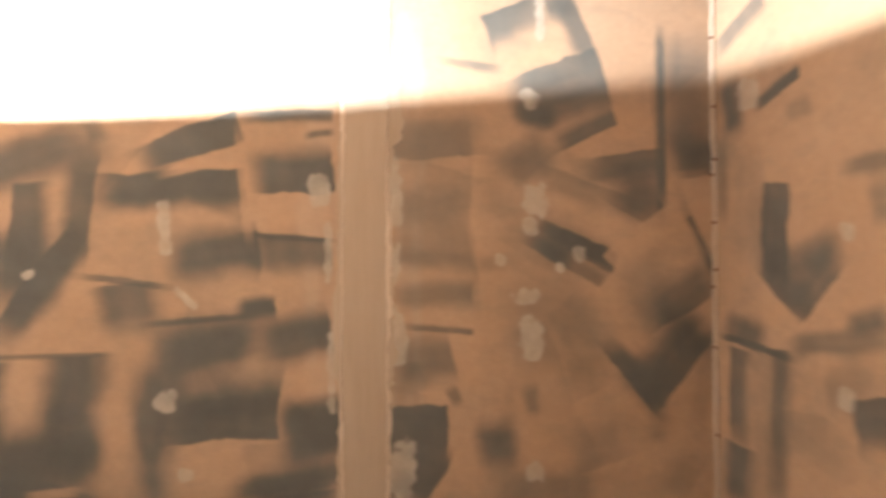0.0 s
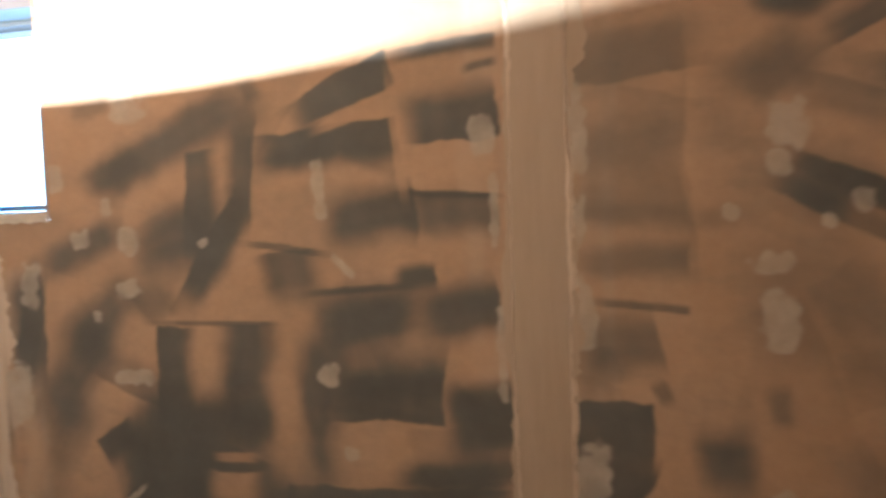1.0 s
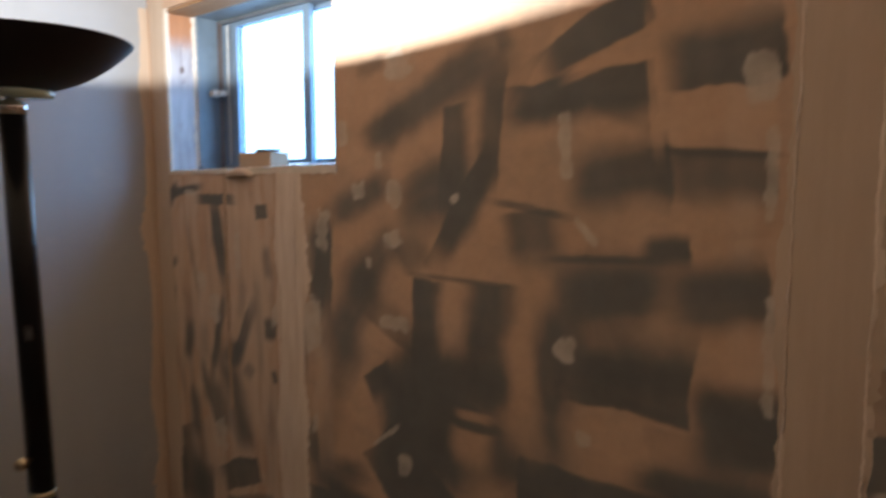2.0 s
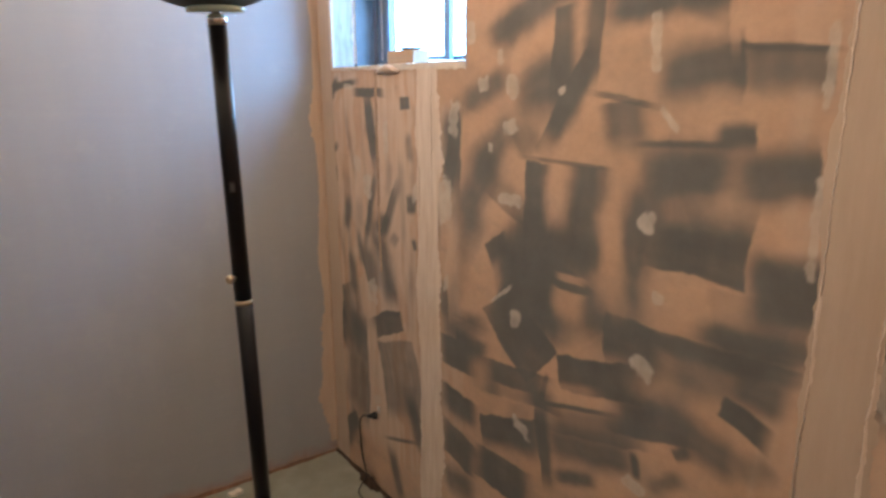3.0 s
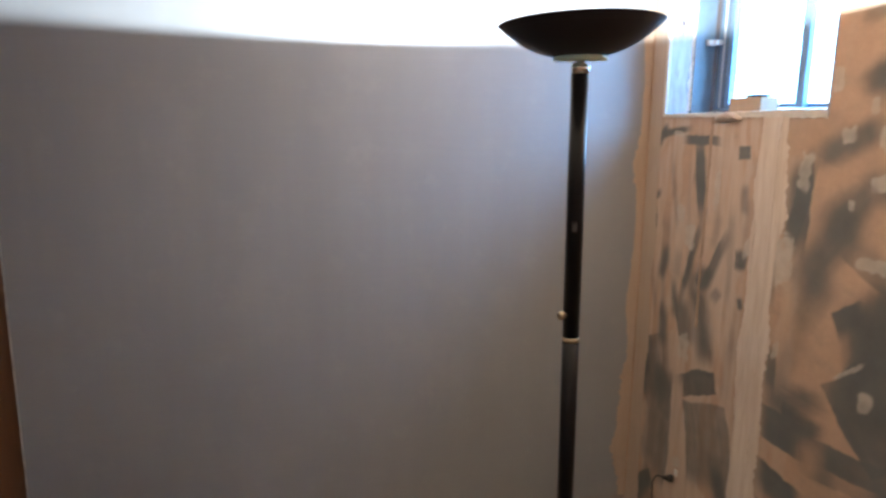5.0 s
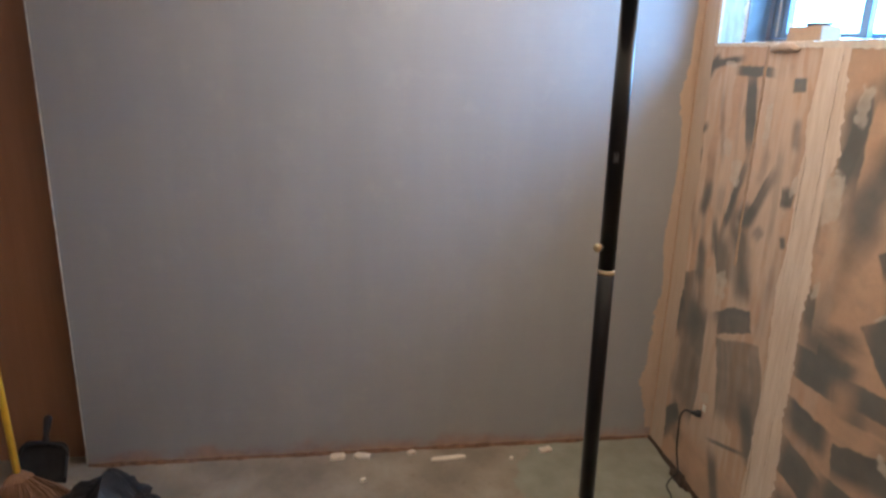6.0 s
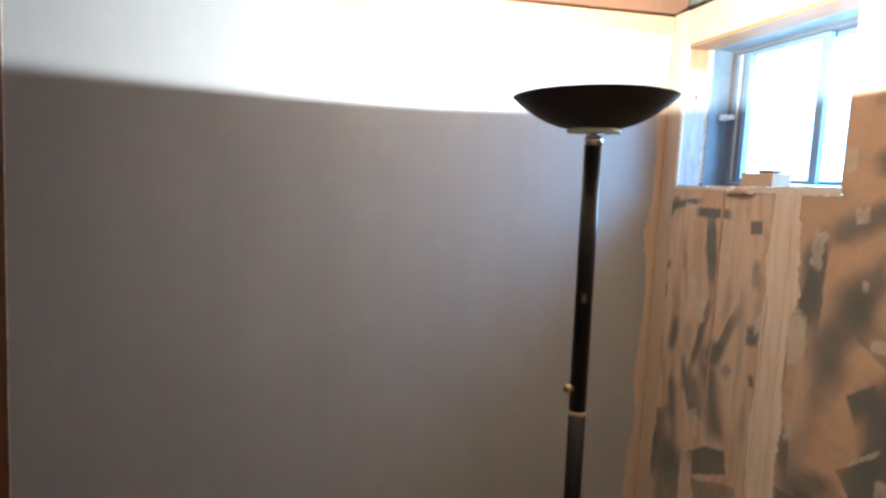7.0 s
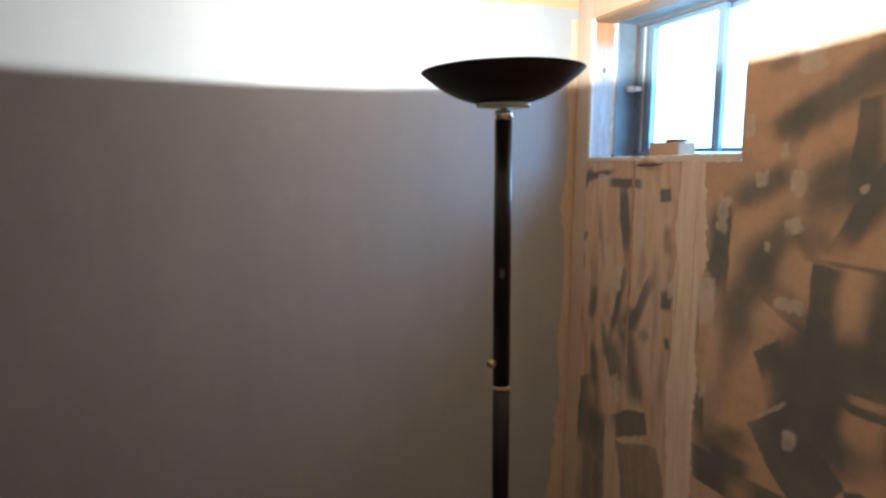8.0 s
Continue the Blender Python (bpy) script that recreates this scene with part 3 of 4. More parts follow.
smear(wall_north, 2.862, 1.761, 2.752, 1.904, 0.082, "", 0.4)
smear(wall_north, 2.566, 1.752, 2.716, 1.685, 0.089, "r", 0.4)
smear(wall_north, 2.384, 1.774, 2.613, 1.697, 0.057, "l", 0.35)
smear(wall_north, 2.722, 1.426, 2.860, 1.365, 0.088, "", 0.4)
smear(wall_north, 2.801, 1.136, 2.860, 1.365, 0.067, "", 0.3)
smear(wall_north, 2.441, 1.239, 2.578, 1.317, 0.086, "r", 0.25)
smear(wall_north, 2.009, 1.840, 2.219, 1.863, 0.095, "rs", 0.5)
smear(wall_north, 2.022, 1.684, 2.191, 1.688, 0.082, "", 0.4)
smear(wall_north, 2.009, 1.593, 2.201, 1.601, 0.079, "e", 0.3)
smear(wall_north, 2.009, 1.484, 2.206, 1.488, 0.050, "e", 0.45)
smear(wall_north, 2.042, 1.415, 2.204, 1.398, 0.016, "er", 0.65)
smear(wall_north, 2.010, 1.323, 2.160, 1.338, 0.107, "e", 0.6)
smear(wall_north, 1.994, 1.171, 2.147, 1.178, 0.119, "els", 0.95)
smear(wall_north, 2.043, 1.022, 2.109, 1.138, 0.102, "r", 0.9)
smear(wall_north, 2.234, 2.110, 2.389, 2.184, 0.074, "ls", 0.8)
smear(wall_north, 2.393, 2.185, 2.458, 2.205, 0.062, "s", 0.6)
smear(wall_north, 2.509, 2.068, 2.439, 2.217, 0.059, "r", 0.7)
smear(wall_north, 2.329, 1.937, 2.549, 2.018, 0.149, "el", 0.8)
smear(wall_north, 2.422, 1.848, 2.580, 1.926, 0.042, "er", 0.75)
smear(wall_north, 2.309, 1.922, 2.412, 1.921, 0.058, "", 0.8)
smear(wall_north, 2.136, 2.035, 2.272, 2.025, 0.020, "l", 0.6)
smear(wall_north, 2.711, 1.670, 2.710, 2.157, 0.023, "r", 0.75)
smear(wall_north, 2.512, 1.790, 2.721, 1.815, 0.064, "el", 0.7)
smear(wall_north, 2.597, 1.725, 2.725, 1.736, 0.136, "e", 0.6)
smear(wall_north, 2.800, 1.803, 2.792, 2.156, 0.121, "s", 0.4)
smear(wall_north, 2.767, 1.824, 2.866, 1.838, 0.088, "er", 0.65)
smear(wall_north, 2.376, 1.648, 2.580, 1.566, 0.042, "el", 0.9)
smear(wall_north, 2.354, 1.616, 2.546, 1.513, 0.037, "er", 0.9)
smear(wall_north, 2.384, 1.623, 2.572, 1.544, 0.085, "e", 0.6)
smear(wall_north, 2.862, 1.533, 2.763, 1.739, 0.025, "r", 0.8)
smear(wall_north, 2.666, 1.434, 2.862, 1.533, 0.098, "r", 0.7)
smear(wall_north, 2.603, 1.513, 2.782, 1.657, 0.157, "els", -0.65)
smear(wall_north, 2.737, 1.311, 2.863, 1.424, 0.031, "l", -0.5)
smear(wall_north, 2.595, 1.456, 2.723, 1.555, 0.164, "", 0.35)
smear(wall_north, 2.700, 1.196, 2.563, 1.359, 0.050, "l", 0.85)
smear(wall_north, 2.656, 1.243, 2.820, 1.403, 0.124, "r", 0.85)
smear(wall_north, 2.601, 1.302, 2.704, 1.241, 0.100, "", 0.6)
smear(wall_north, 2.296, 1.434, 2.532, 1.346, 0.164, "", 0.35)
smear(wall_north, 2.218, 1.125, 2.316, 1.132, 0.100, "", 0.75)
smear(wall_north, 2.149, 1.246, 2.173, 1.258, 0.040, "", 0.6)
smear(wall_north, 2.281, 1.021, 2.530, 1.022, 0.101, "", 0.5)
smear(wall_north, 2.360, 1.196, 2.356, 1.264, 0.035, "", 0.5)
smear(wall_north, 2.297, 1.778, 2.392, 1.844, 0.085, "", 0.45)
smear(wall_north, 2.226, 1.796, 2.459, 1.812, 0.068, "", 0.3)
smear(wall_north, 2.470, 1.101, 2.608, 1.148, 0.114, "r", 0.35)
smear(wall_north, 2.733, 0.970, 2.792, 1.080, 0.098, "r", 0.3)
smear(wall_north, 2.679, 1.115, 2.711, 1.184, 0.064, "", 0.35)
smear(wall_north, 2.022, 1.574, 2.296, 1.555, 0.040, "", 0.25)
smear(wall_north, 2.725, 1.685, 2.850, 1.761, 0.089, "rs", -0.5)
smear(wall_north, 2.443, 1.555, 2.595, 1.485, 0.057, "l", -0.4)
smear(wall_east, -0.017, 2.121, -0.177, 2.183, 0.054, "er", 0.7)
smear(wall_east, -0.075, 1.881, -0.060, 2.021, 0.080, "", 0.8)
smear(wall_east, -0.153, 1.932, -0.294, 1.984, 0.032, "el", 0.85)
smear(wall_east, -0.208, 1.531, -0.217, 1.743, 0.083, "elr", 0.85)
smear(wall_east, -0.169, 1.565, -0.303, 1.471, 0.074, "l", 0.75)
smear(wall_east, -0.224, 1.554, -0.399, 1.606, 0.075, "", 0.6)
smear(wall_east, -0.265, 1.460, -0.384, 1.577, 0.085, "l", 0.75)
smear(wall_east, -0.031, 1.408, -0.162, 1.374, 0.079, "l", 0.75)
smear(wall_east, -0.031, 1.375, -0.241, 1.348, 0.016, "lr", 0.8)
smear(wall_east, -0.078, 1.125, -0.082, 1.356, 0.073, "er", 0.75)
smear(wall_east, -0.214, 1.014, -0.217, 1.354, 0.060, "e", 0.7)
smear(wall_east, -0.067, 0.966, -0.069, 1.116, 0.101, "e", 0.75)
smear(wall_east, -0.242, 1.374, -0.512, 1.416, 0.052, "", 0.6)
smear(wall_east, -0.417, 1.440, -0.513, 1.453, 0.046, "", 0.7)
smear(wall_east, -0.422, 1.233, -0.533, 1.263, 0.099, "rs", 0.8)
smear(wall_east, -0.409, 1.749, -0.543, 1.749, 0.038, "", 0.55)
smear(wall_east, -0.468, 1.674, -0.541, 1.673, 0.086, "", 0.5)
smear(wall_east, -0.114, 1.541, -0.105, 1.854, 0.126, "l", 0.3)
smear(wall_east, -0.253, 1.896, -0.334, 1.905, 0.051, "", 0.4)
smear(wall_east, -0.027, 1.657, -0.026, 1.875, 0.040, "", 0.5)
smear(wall_east, -0.159, 1.010, -0.155, 1.314, 0.057, "l", 0.3)
smear(wall_east, -0.316, 1.156, -0.304, 1.346, 0.112, "r", 0.25)
smear(wall_east, -0.378, 1.264, -0.436, 1.364, 0.073, "", 0.4)
smear(wall_north, 1.197, 0.911, 1.177, 1.169, 0.241, "", 0.95)
smear(wall_north, 1.229, 0.834, 1.046, 0.975, 0.167, "elrs", 0.95)
smear(wall_north, 1.443, 0.987, 1.589, 0.985, 0.111, "ls", 0.9)
smear(wall_north, 1.559, 0.967, 1.879, 1.028, 0.112, "l", 0.5)
smear(wall_north, 1.300, 0.841, 1.532, 0.902, 0.094, "lrs", 0.95)
smear(wall_north, 1.470, 0.811, 1.675, 0.858, 0.111, "r", 0.85)
smear(wall_north, 1.007, 0.726, 1.278, 0.762, 0.103, "lr", 0.9)
smear(wall_north, 1.250, 0.737, 1.456, 0.793, 0.012, "lr", 0.85)
smear(wall_north, 1.274, 0.510, 1.233, 0.733, 0.046, "l", 0.85)
smear(wall_north, 1.237, 0.738, 1.254, 0.823, 0.017, "lr", 0.8)
smear(wall_north, 0.987, 0.551, 1.242, 0.625, 0.091, "ls", 0.9)
smear(wall_north, 1.259, 0.633, 1.543, 0.709, 0.083, "", 0.8)
smear(wall_north, 1.268, 0.704, 1.565, 0.777, 0.075, "r", 0.6)
smear(wall_north, 0.780, 0.741, 0.948, 0.745, 0.097, "lr", 0.9)
smear(wall_north, 0.787, 0.575, 0.958, 0.575, 0.093, "l", 0.9)
smear(wall_north, 0.792, 0.439, 0.955, 0.419, 0.119, "lr", 0.85)
smear(wall_north, 0.971, 0.433, 1.198, 0.450, 0.121, "lr", 0.9)
smear(wall_north, 0.870, 0.800, 0.990, 0.796, 0.071, "ls", 0.85)
smear(wall_north, 1.788, 1.188, 1.893, 1.177, 0.117, "e", 0.85)
smear(wall_north, 1.673, 1.071, 1.875, 1.076, 0.046, "", 0.8)
smear(wall_north, 1.738, 0.936, 1.840, 0.905, 0.055, "lrs", 0.9)
smear(wall_north, 1.641, 0.828, 1.786, 0.823, 0.091, "", 0.75)
smear(wall_north, 1.768, 0.999, 1.872, 0.984, 0.075, "", 0.65)
smear(wall_north, 1.647, 0.775, 1.682, 0.802, 0.025, "s", 0.8)
smear(wall_north, 1.553, 0.676, 1.544, 0.727, 0.022, "", 0.9)
smear(wall_north, 1.303, 0.547, 1.439, 0.603, 0.041, "", 0.8)
smear(wall_north, 1.392, 0.976, 1.333, 1.201, 0.134, "", 0.65)
smear(wall_north, 1.267, 1.085, 1.384, 1.053, 0.073, "l", 0.6)
smear(wall_north, 0.808, 0.836, 1.013, 0.845, 0.090, "", 0.5)
smear(wall_north, 1.386, 1.032, 1.491, 1.010, 0.078, "", 0.3)
smear(wall_north, 1.665, 0.918, 1.634, 1.058, 0.069, "", 0.4)
smear(wall_north, 0.798, 0.291, 0.954, 0.315, 0.094, "", 0.7)
smear(wall_north, 1.154, 0.555, 1.167, 0.701, 0.111, "", 0.3)
smear(wall_north, 1.794, 0.805, 1.857, 0.852, 0.061, "", 0.5)
smear(wall_north, 1.593, 0.664, 1.673, 0.737, 0.045, "", 0.6)
smear(wall_north, 0.807, 0.855, 0.903, 1.026, 0.082, "", 0.35)
smear(wall_north, 0.081, 1.524, 0.276, 1.546, 0.024, "", 0.9)
smear(wall_north, 0.077, 1.496, 0.142, 1.546, 0.044, "", 0.85)
smear(wall_north, 0.266, 1.512, 0.457, 1.510, 0.031, "lr", 0.9)
smear(wall_north, 0.399, 1.290, 0.351, 1.501, 0.055, "lr", 0.9)
smear(wall_north, 0.559, 1.482, 0.617, 1.490, 0.037, "elrs", 0.95)
smear(wall_north, 0.083, 1.129, 0.086, 1.257, 0.067, "lr", 0.85)
smear(wall_north, 0.059, 1.266, 0.126, 1.324, 0.029, "", 0.8)
smear(wall_north, 0.167, 1.010, 0.198, 1.133, 0.044, "", 0.75)
smear(wall_north, 0.313, 0.978, 0.402, 1.248, 0.034, "l", 0.8)
smear(wall_north, 0.450, 1.057, 0.542, 1.222, 0.043, "l", 0.8)
smear(wall_north, 0.433, 1.042, 0.441, 1.119, 0.087, "", 0.8)
smear(wall_north, 0.623, 1.141, 0.619, 1.198, 0.059, "lr", 0.85)
smear(wall_north, 0.641, 1.024, 0.630, 1.056, 0.025, "", 0.85)
smear(wall_north, 0.619, 1.306, 0.611, 1.389, 0.042, "", 0.55)
smear(wall_north, 0.252, 1.215, 0.195, 1.446, 0.033, "", 0.45)
smear(wall_north, 0.476, 1.178, 0.499, 1.290, 0.041, "", 0.4)
smear(wall_north, 0.213, 0.781, 0.205, 0.918, 0.060, "", 0.7)
smear(wall_north, 0.287, 0.899, 0.258, 1.015, 0.038, "", 0.65)
smear(wall_north, 0.368, 0.823, 0.314, 0.968, 0.088, "l", 0.75)
smear(wall_north, 0.483, 0.794, 0.411, 1.052, 0.100, "", 0.8)
smear(wall_north, 0.532, 1.017, 0.496, 1.045, 0.049, "", 0.6)
smear(wall_north, 0.219, 0.565, 0.103, 0.767, 0.203, "el", 0.65)
smear(wall_north, 0.202, 0.261, 0.282, 0.692, 0.187, "r", 0.65)
smear(wall_north, 0.088, 0.521, 0.082, 0.727, 0.097, "l", 0.7)
smear(wall_north, 0.354, 0.674, 0.543, 0.756, 0.081, "elr", 0.85)
smear(wall_north, 0.547, 0.388, 0.496, 0.662, 0.253, "elr", 0.6)
smear(wall_north, 0.345, 0.338, 0.336, 0.667, 0.073, "lr", -0.9)
smear(wall_north, 0.087, 0.156, 0.205, 0.239, 0.062, "l", 0.75)
smear(wall_north, 0.775, 1.067, 0.759, 1.248, 0.028, "", 0.5)
smear(wall_north, 0.804, 0.837, 0.793, 0.966, 0.042, "r", 0.7)
smear(wall_north, 0.674, 0.309, 0.580, 0.488, 0.065, "", 0.8)
smear(wall_north, 0.528, 0.026, 0.456, 0.223, 0.058, "", 0.8)
smear(wall_north, 0.419, 0.254, 0.620, 0.322, 0.015, "lr", 0.8)
smear(wall_north, 0.071, 0.074, 0.202, 0.247, 0.079, "e", 0.75)
smear(wall_north, 0.206, 0.105, 0.230, 0.183, 0.067, "", 0.5)
daub(wall_north, 0.798, 1.208, 0.075, 0.129, 0)
daub(wall_north, 0.341, 1.200, 0.055, 0.079, 10)
daub(wall_north, 0.270, 1.267, 0.050, 0.067, 0)
daub(wall_north, 0.644, 1.210, 0.031, 0.059, 0)
daub(wall_north, 0.356, 0.809, 0.070, 0.097, 0)
daub(wall_north, 0.366, 0.386, 0.057, 0.036, 30)
daub(wall_north, 0.471, 1.375, 0.036, 0.122, 0)
daub(wall_north, 0.809, 0.955, 0.031, 0.047, 0)
daub(wall_north, -0.071, 0.794, 0.068, 0.137, 0)
smear(wall_north, 1.268, 1.029, 1.370, 1.027, 0.071, "l", -0.8)
smear(wall_north, 1.270, 1.093, 1.358, 1.093, 0.020, "lr", -0.65)
smear(wall_north, 1.471, 1.052, 1.431, 1.264, 0.062, "", -0.7)
smear(wall_north, 0.945, 0.817, 0.994, 0.971, 0.088, "", -0.4)
smear(wall_north, 1.538, 1.101, 1.650, 1.114, 0.082, "", -0.5)
smear(wall_north, 0.860, 0.840, 1.019, 0.845, 0.042, "l", -0.6)
smear(wall_north, 1.058, 0.698, 1.194, 0.719, 0.045, "lr", -0.6)
smear(wall_north, 1.248, 0.785, 1.425, 0.829, 0.032, "", -0.5)
daub(wall_north, 1.062, 0.985, 0.113, 0.013, 38)
smear(wall_north, 1.700, 1.618, 1.676, 1.839, 0.020, "lr", -0.6)
smear(wall_north, 1.524, 1.748, 1.658, 1.789, 0.029, "lr", -0.7)
smear(wall_north, 1.402, 1.810, 1.376, 1.854, 0.035, "", 0.5)
smear(wall_north, 0.996, 1.658, 1.139, 1.713, 0.053, "", 0.55)
smear(wall_north, 0.822, 1.290, 0.871, 1.474, 0.054, "lr", 0.7)
smear(wall_north, 0.906, 1.189, 1.028, 1.339, 0.081, "", 0.5)
smear(wall_north, 0.880, 1.043, 0.987, 1.188, 0.099, "", 0.5)
smear(wall_north, 0.806, 0.787, 0.981, 0.884, 0.068, "", 0.6)
daub(wall_north, 2.022, 1.717, 0.034, 0.149, 0)
daub(wall_north, 2.025, 1.387, 0.042, 0.148, 0)
daub(wall_north, 2.039, 1.086, 0.063, 0.121, 0)
daub(wall_north, 2.022, 1.555, 0.021, 0.078, 0)
daub(wall_north, 1.850, 1.718, 0.042, 0.076, 10)
daub(wall_north, 1.869, 1.592, 0.017, 0.151, 0)
daub(wall_north, 1.880, 1.322, 0.020, 0.163, 0)
daub(wall_north, 0.982, 1.547, 0.040, 0.044, 10)
daub(wall_north, 1.100, 1.541, 0.043, 0.050, -8)
daub(wall_north, 1.097, 1.444, 0.055, 0.040, 20)
daub(wall_north, 0.850, 1.446, 0.045, 0.093, -8)
daub(wall_north, 1.016, 1.384, 0.023, 0.024, 0)
daub(wall_north, 1.093, 1.253, 0.096, 0.033, 0)
daub(wall_north, 1.532, 1.273, 0.042, 0.050, -8)
daub(wall_north, 1.577, 1.111, 0.035, 0.034, 0)
daub(wall_north, 1.048, 1.613, 0.025, 0.031, 0)
daub(wall_north, 1.848, 1.723, 0.040, 0.060, 10)
daub(wall_north, 1.527, 1.637, 0.033, 0.096, 2)
daub(wall_north, 1.531, 1.591, 0.026, 0.043, 0)
daub(wall_north, 1.110, 1.815, 0.074, 0.063, 0)
daub(wall_north, 0.929, 1.681, 0.031, 0.052, 0)
daub(wall_north, 1.273, 1.535, 0.024, 0.016, 20)
daub(wall_north, 1.872, 1.577, 0.012, 0.098, 2)
daub(wall_north, 2.269, 1.571, 0.016, 0.026, 0)
daub(wall_north, 0.812, 1.235, 0.049, 0.064, 0)
daub(wall_north, 2.362, 1.712, 0.059, 0.077, 0)
daub(wall_north, 2.352, 1.648, 0.038, 0.041, 0)
daub(wall_north, 2.478, 1.586, 0.033, 0.041, 20)
daub(wall_north, 2.428, 1.552, 0.022, 0.023, 0)
daub(wall_north, 2.275, 1.568, 0.028, 0.029, 0)
daub(wall_north, 2.347, 1.478, 0.064, 0.043, 0)
daub(wall_north, 2.353, 1.379, 0.053, 0.095, 0)
daub(wall_north, 2.349, 1.966, 0.047, 0.060, 0)
daub(wall_north, 2.379, 2.156, 0.024, 0.125, 0)
daub(wall_north, 2.366, 1.061, 0.043, 0.054, 0)
daub(wall_east, -0.414, 1.620, 0.039, 0.041, 0)
daub(wall_east, -0.129, 1.975, 0.070, 0.072, 10)
daub(wall_east, -0.407, 1.286, 0.036, 0.046, 0)
daub(wall_north, 1.125, 0.929, 0.041, 0.045, 0)
daub(wall_north, 1.550, 0.944, 0.067, 0.047, -35)
daub(wall_north, 1.546, 0.653, 0.054, 0.042, 0)
daub(wall_north, 1.158, 0.628, 0.087, 0.041, -30)
daub(wall_north, 0.348, 1.186, 0.041, 0.065, 0)
daub(wall_north, 0.228, 1.528, 0.061, 0.020, 0)
daub(wall_north, 0.646, 1.210, 0.033, 0.033, 0)
daub(wall_north, 1.572, 1.484, 0.054, 0.015, -45)

north_face.build(wall_north, (WIN_L, WIN_R, WIN_B, WIN_T), "bare tan board smeared with grey compound")
east_face.build(wall_east, (-9, -9, 9, 9), "bare tan board smeared with grey compound")

# ---- window ----


def build_window():
    w = thing("window_1", (WIN_L + WIN_R) / 2, 0, WIN_B, "small sliding basement window in a deep rough opening", "window", "", "structure")
    inv = Matrix.Translation((-(WIN_L + WIN_R) / 2, 0, -WIN_B))

    def pc(name, material, dims, bevel=0.0, label="", parent=None):
        bm = bmesh.new()
        box(bm, *dims, bevel=bevel)
        bm.transform(inv)
        return part(name, bm, material, parent or w, label)

    l, r, b, t, e = WIN_L, WIN_R, WIN_B, WIN_T, 0.0015
    pc("jamb_lining", DAYLIT_PINE, (l + e, l + 0.012, 0.002, 0.088, b + 0.006, t - 0.013), 0.001, "pine lining board with a knot, daylight painted pale on all but its top")
    pc("jamb_lining", DAYLIT_PINE, (r - 0.012, r - e, 0.002, 0.088, b + 0.006, t - 0.013), 0.001)
    pc("head_lining", PINE_FLAT, (l + e, r - e, 0.002, 0.088, t - 0.012, t - e), 0.001, "raw pine head board")
    pc("sill_lining", FRAME_GREY, (l + e, r - e, 0.002, 0.235, b + e, b + 0.005), 0.001, "grey painted sill board")
    y0, y1 = 0.090, 0.165
    for x0, x1, g0, g1 in ((l + 0.0015, l + 0.022, l + 0.0015, l + 0.019), (r - 0.022, r - 0.0015, r - 0.019, r - 0.0015)):
        pc("frame_jamb", FRAME_GREY, (x0, x1, y0, y1, b + 0.006, t - 0.001), 0.002, "blue-grey painted frame jamb")
        pc("weather_strip", GROOVE, (g0, g1, y1 + 0.001, 0.262, b + 0.006, t - 0.014), 0.001, "brown strip in the frame's groove")
    pc("frame_head", FRAME_GREY, (l + 0.0225, r - 0.0225, y0, y1, t - 0.013, t - 0.001), 0.002, "blue-grey painted frame head")
    # aluminium frame and the two sashes
    f0, f1 = 0.171, 0.250
    pc("window_frame", ALU_DARK, (r - 0.036, r - 0.0245, f0, f1, b + 0.023, t - 0.024), 0.002)
    pc("window_frame", ALU_DARK, (l + 0.0245, r - 0.0245, f0, f1, t - 0.023, t - 0.0135), 0.002)
    pc("window_frame", ALU_DARK, (l + 0.0245, r - 0.0245, f0, f1, b + 0.006, b + 0.022), 0.002)
    z0, z1 = b + 0.024, t - 0.025
    for x0, x1, first, last, yy in ((l + 0.026, 0.586, 0.085, 0.034, 0.177), (0.515, r - 0.037, 0.028, 0.020, 0.206)):
        s = pc("sash", ALU, (x0, x0 + first, yy, yy + 0.02, z0, z1), 0.002, "pale blue-grey aluminium sash")
        pc("sash_stile", ALU, (x1 - last, x1, yy, yy + 0.02, z0, z1), 0.002, "", s)
        xa, xb = x0 + first + 0.001, x1 - last - 0.001
        pc("sash_rail", ALU, (xa, xb, yy, yy + 0.02, z0, z0 + 0.015), 0.002, "", s)
        pc("sash_rail", ALU, (xa, xb, yy, yy + 0.02, z1 - 0.014, z1), 0.002, "", s)
        g = pc("pane", GLASS, (xa, xb, yy + 0.008, yy + 0.012, z0 + 0.016, z1 - 0.015), 0, "clear glass against the outdoor glare", s)
        g.visible_shadow = False
        if first > 0.03:
            pc("pull_groove", ALU_DARK, (x0 + 0.004, x0 + 0.010, yy - 0.003, yy - 0.0005, z0 + 0.004, z1 - 0.004), 0, "", s)
            pc("pull_groove", ALU_DARK, (x0 + 0.052, x0 + 0.058, yy - 0.003, yy - 0.0005, z0 + 0.004, z1 - 0.004), 0, "", s)
            pc("pull_groove", WHITE, (x0 + 0.034, x0 + 0.039, yy - 0.003, yy - 0.0005, z0 + 0.004, z1 - 0.004), 0, "", s)
    latch = pc("latch", WHITE, (l + 0.0225, l + 0.045, 0.130, 0.158, 1.832, 1.852), 0.003, "small white catch on the jamb")
    pc("latch_tongue", WHITE, (l + 0.046, l + 0.064, 0.146, 0.170, 1.834, 1.850), 0.002, "", latch)
    # ragged filler over the joint of lining and frame
    rnd = random.Random(23)
    bm = bmesh.new()
    rows = []
    for i in range(60):
        z = b + 0.016 + (t - b - 0.03) * i / 59
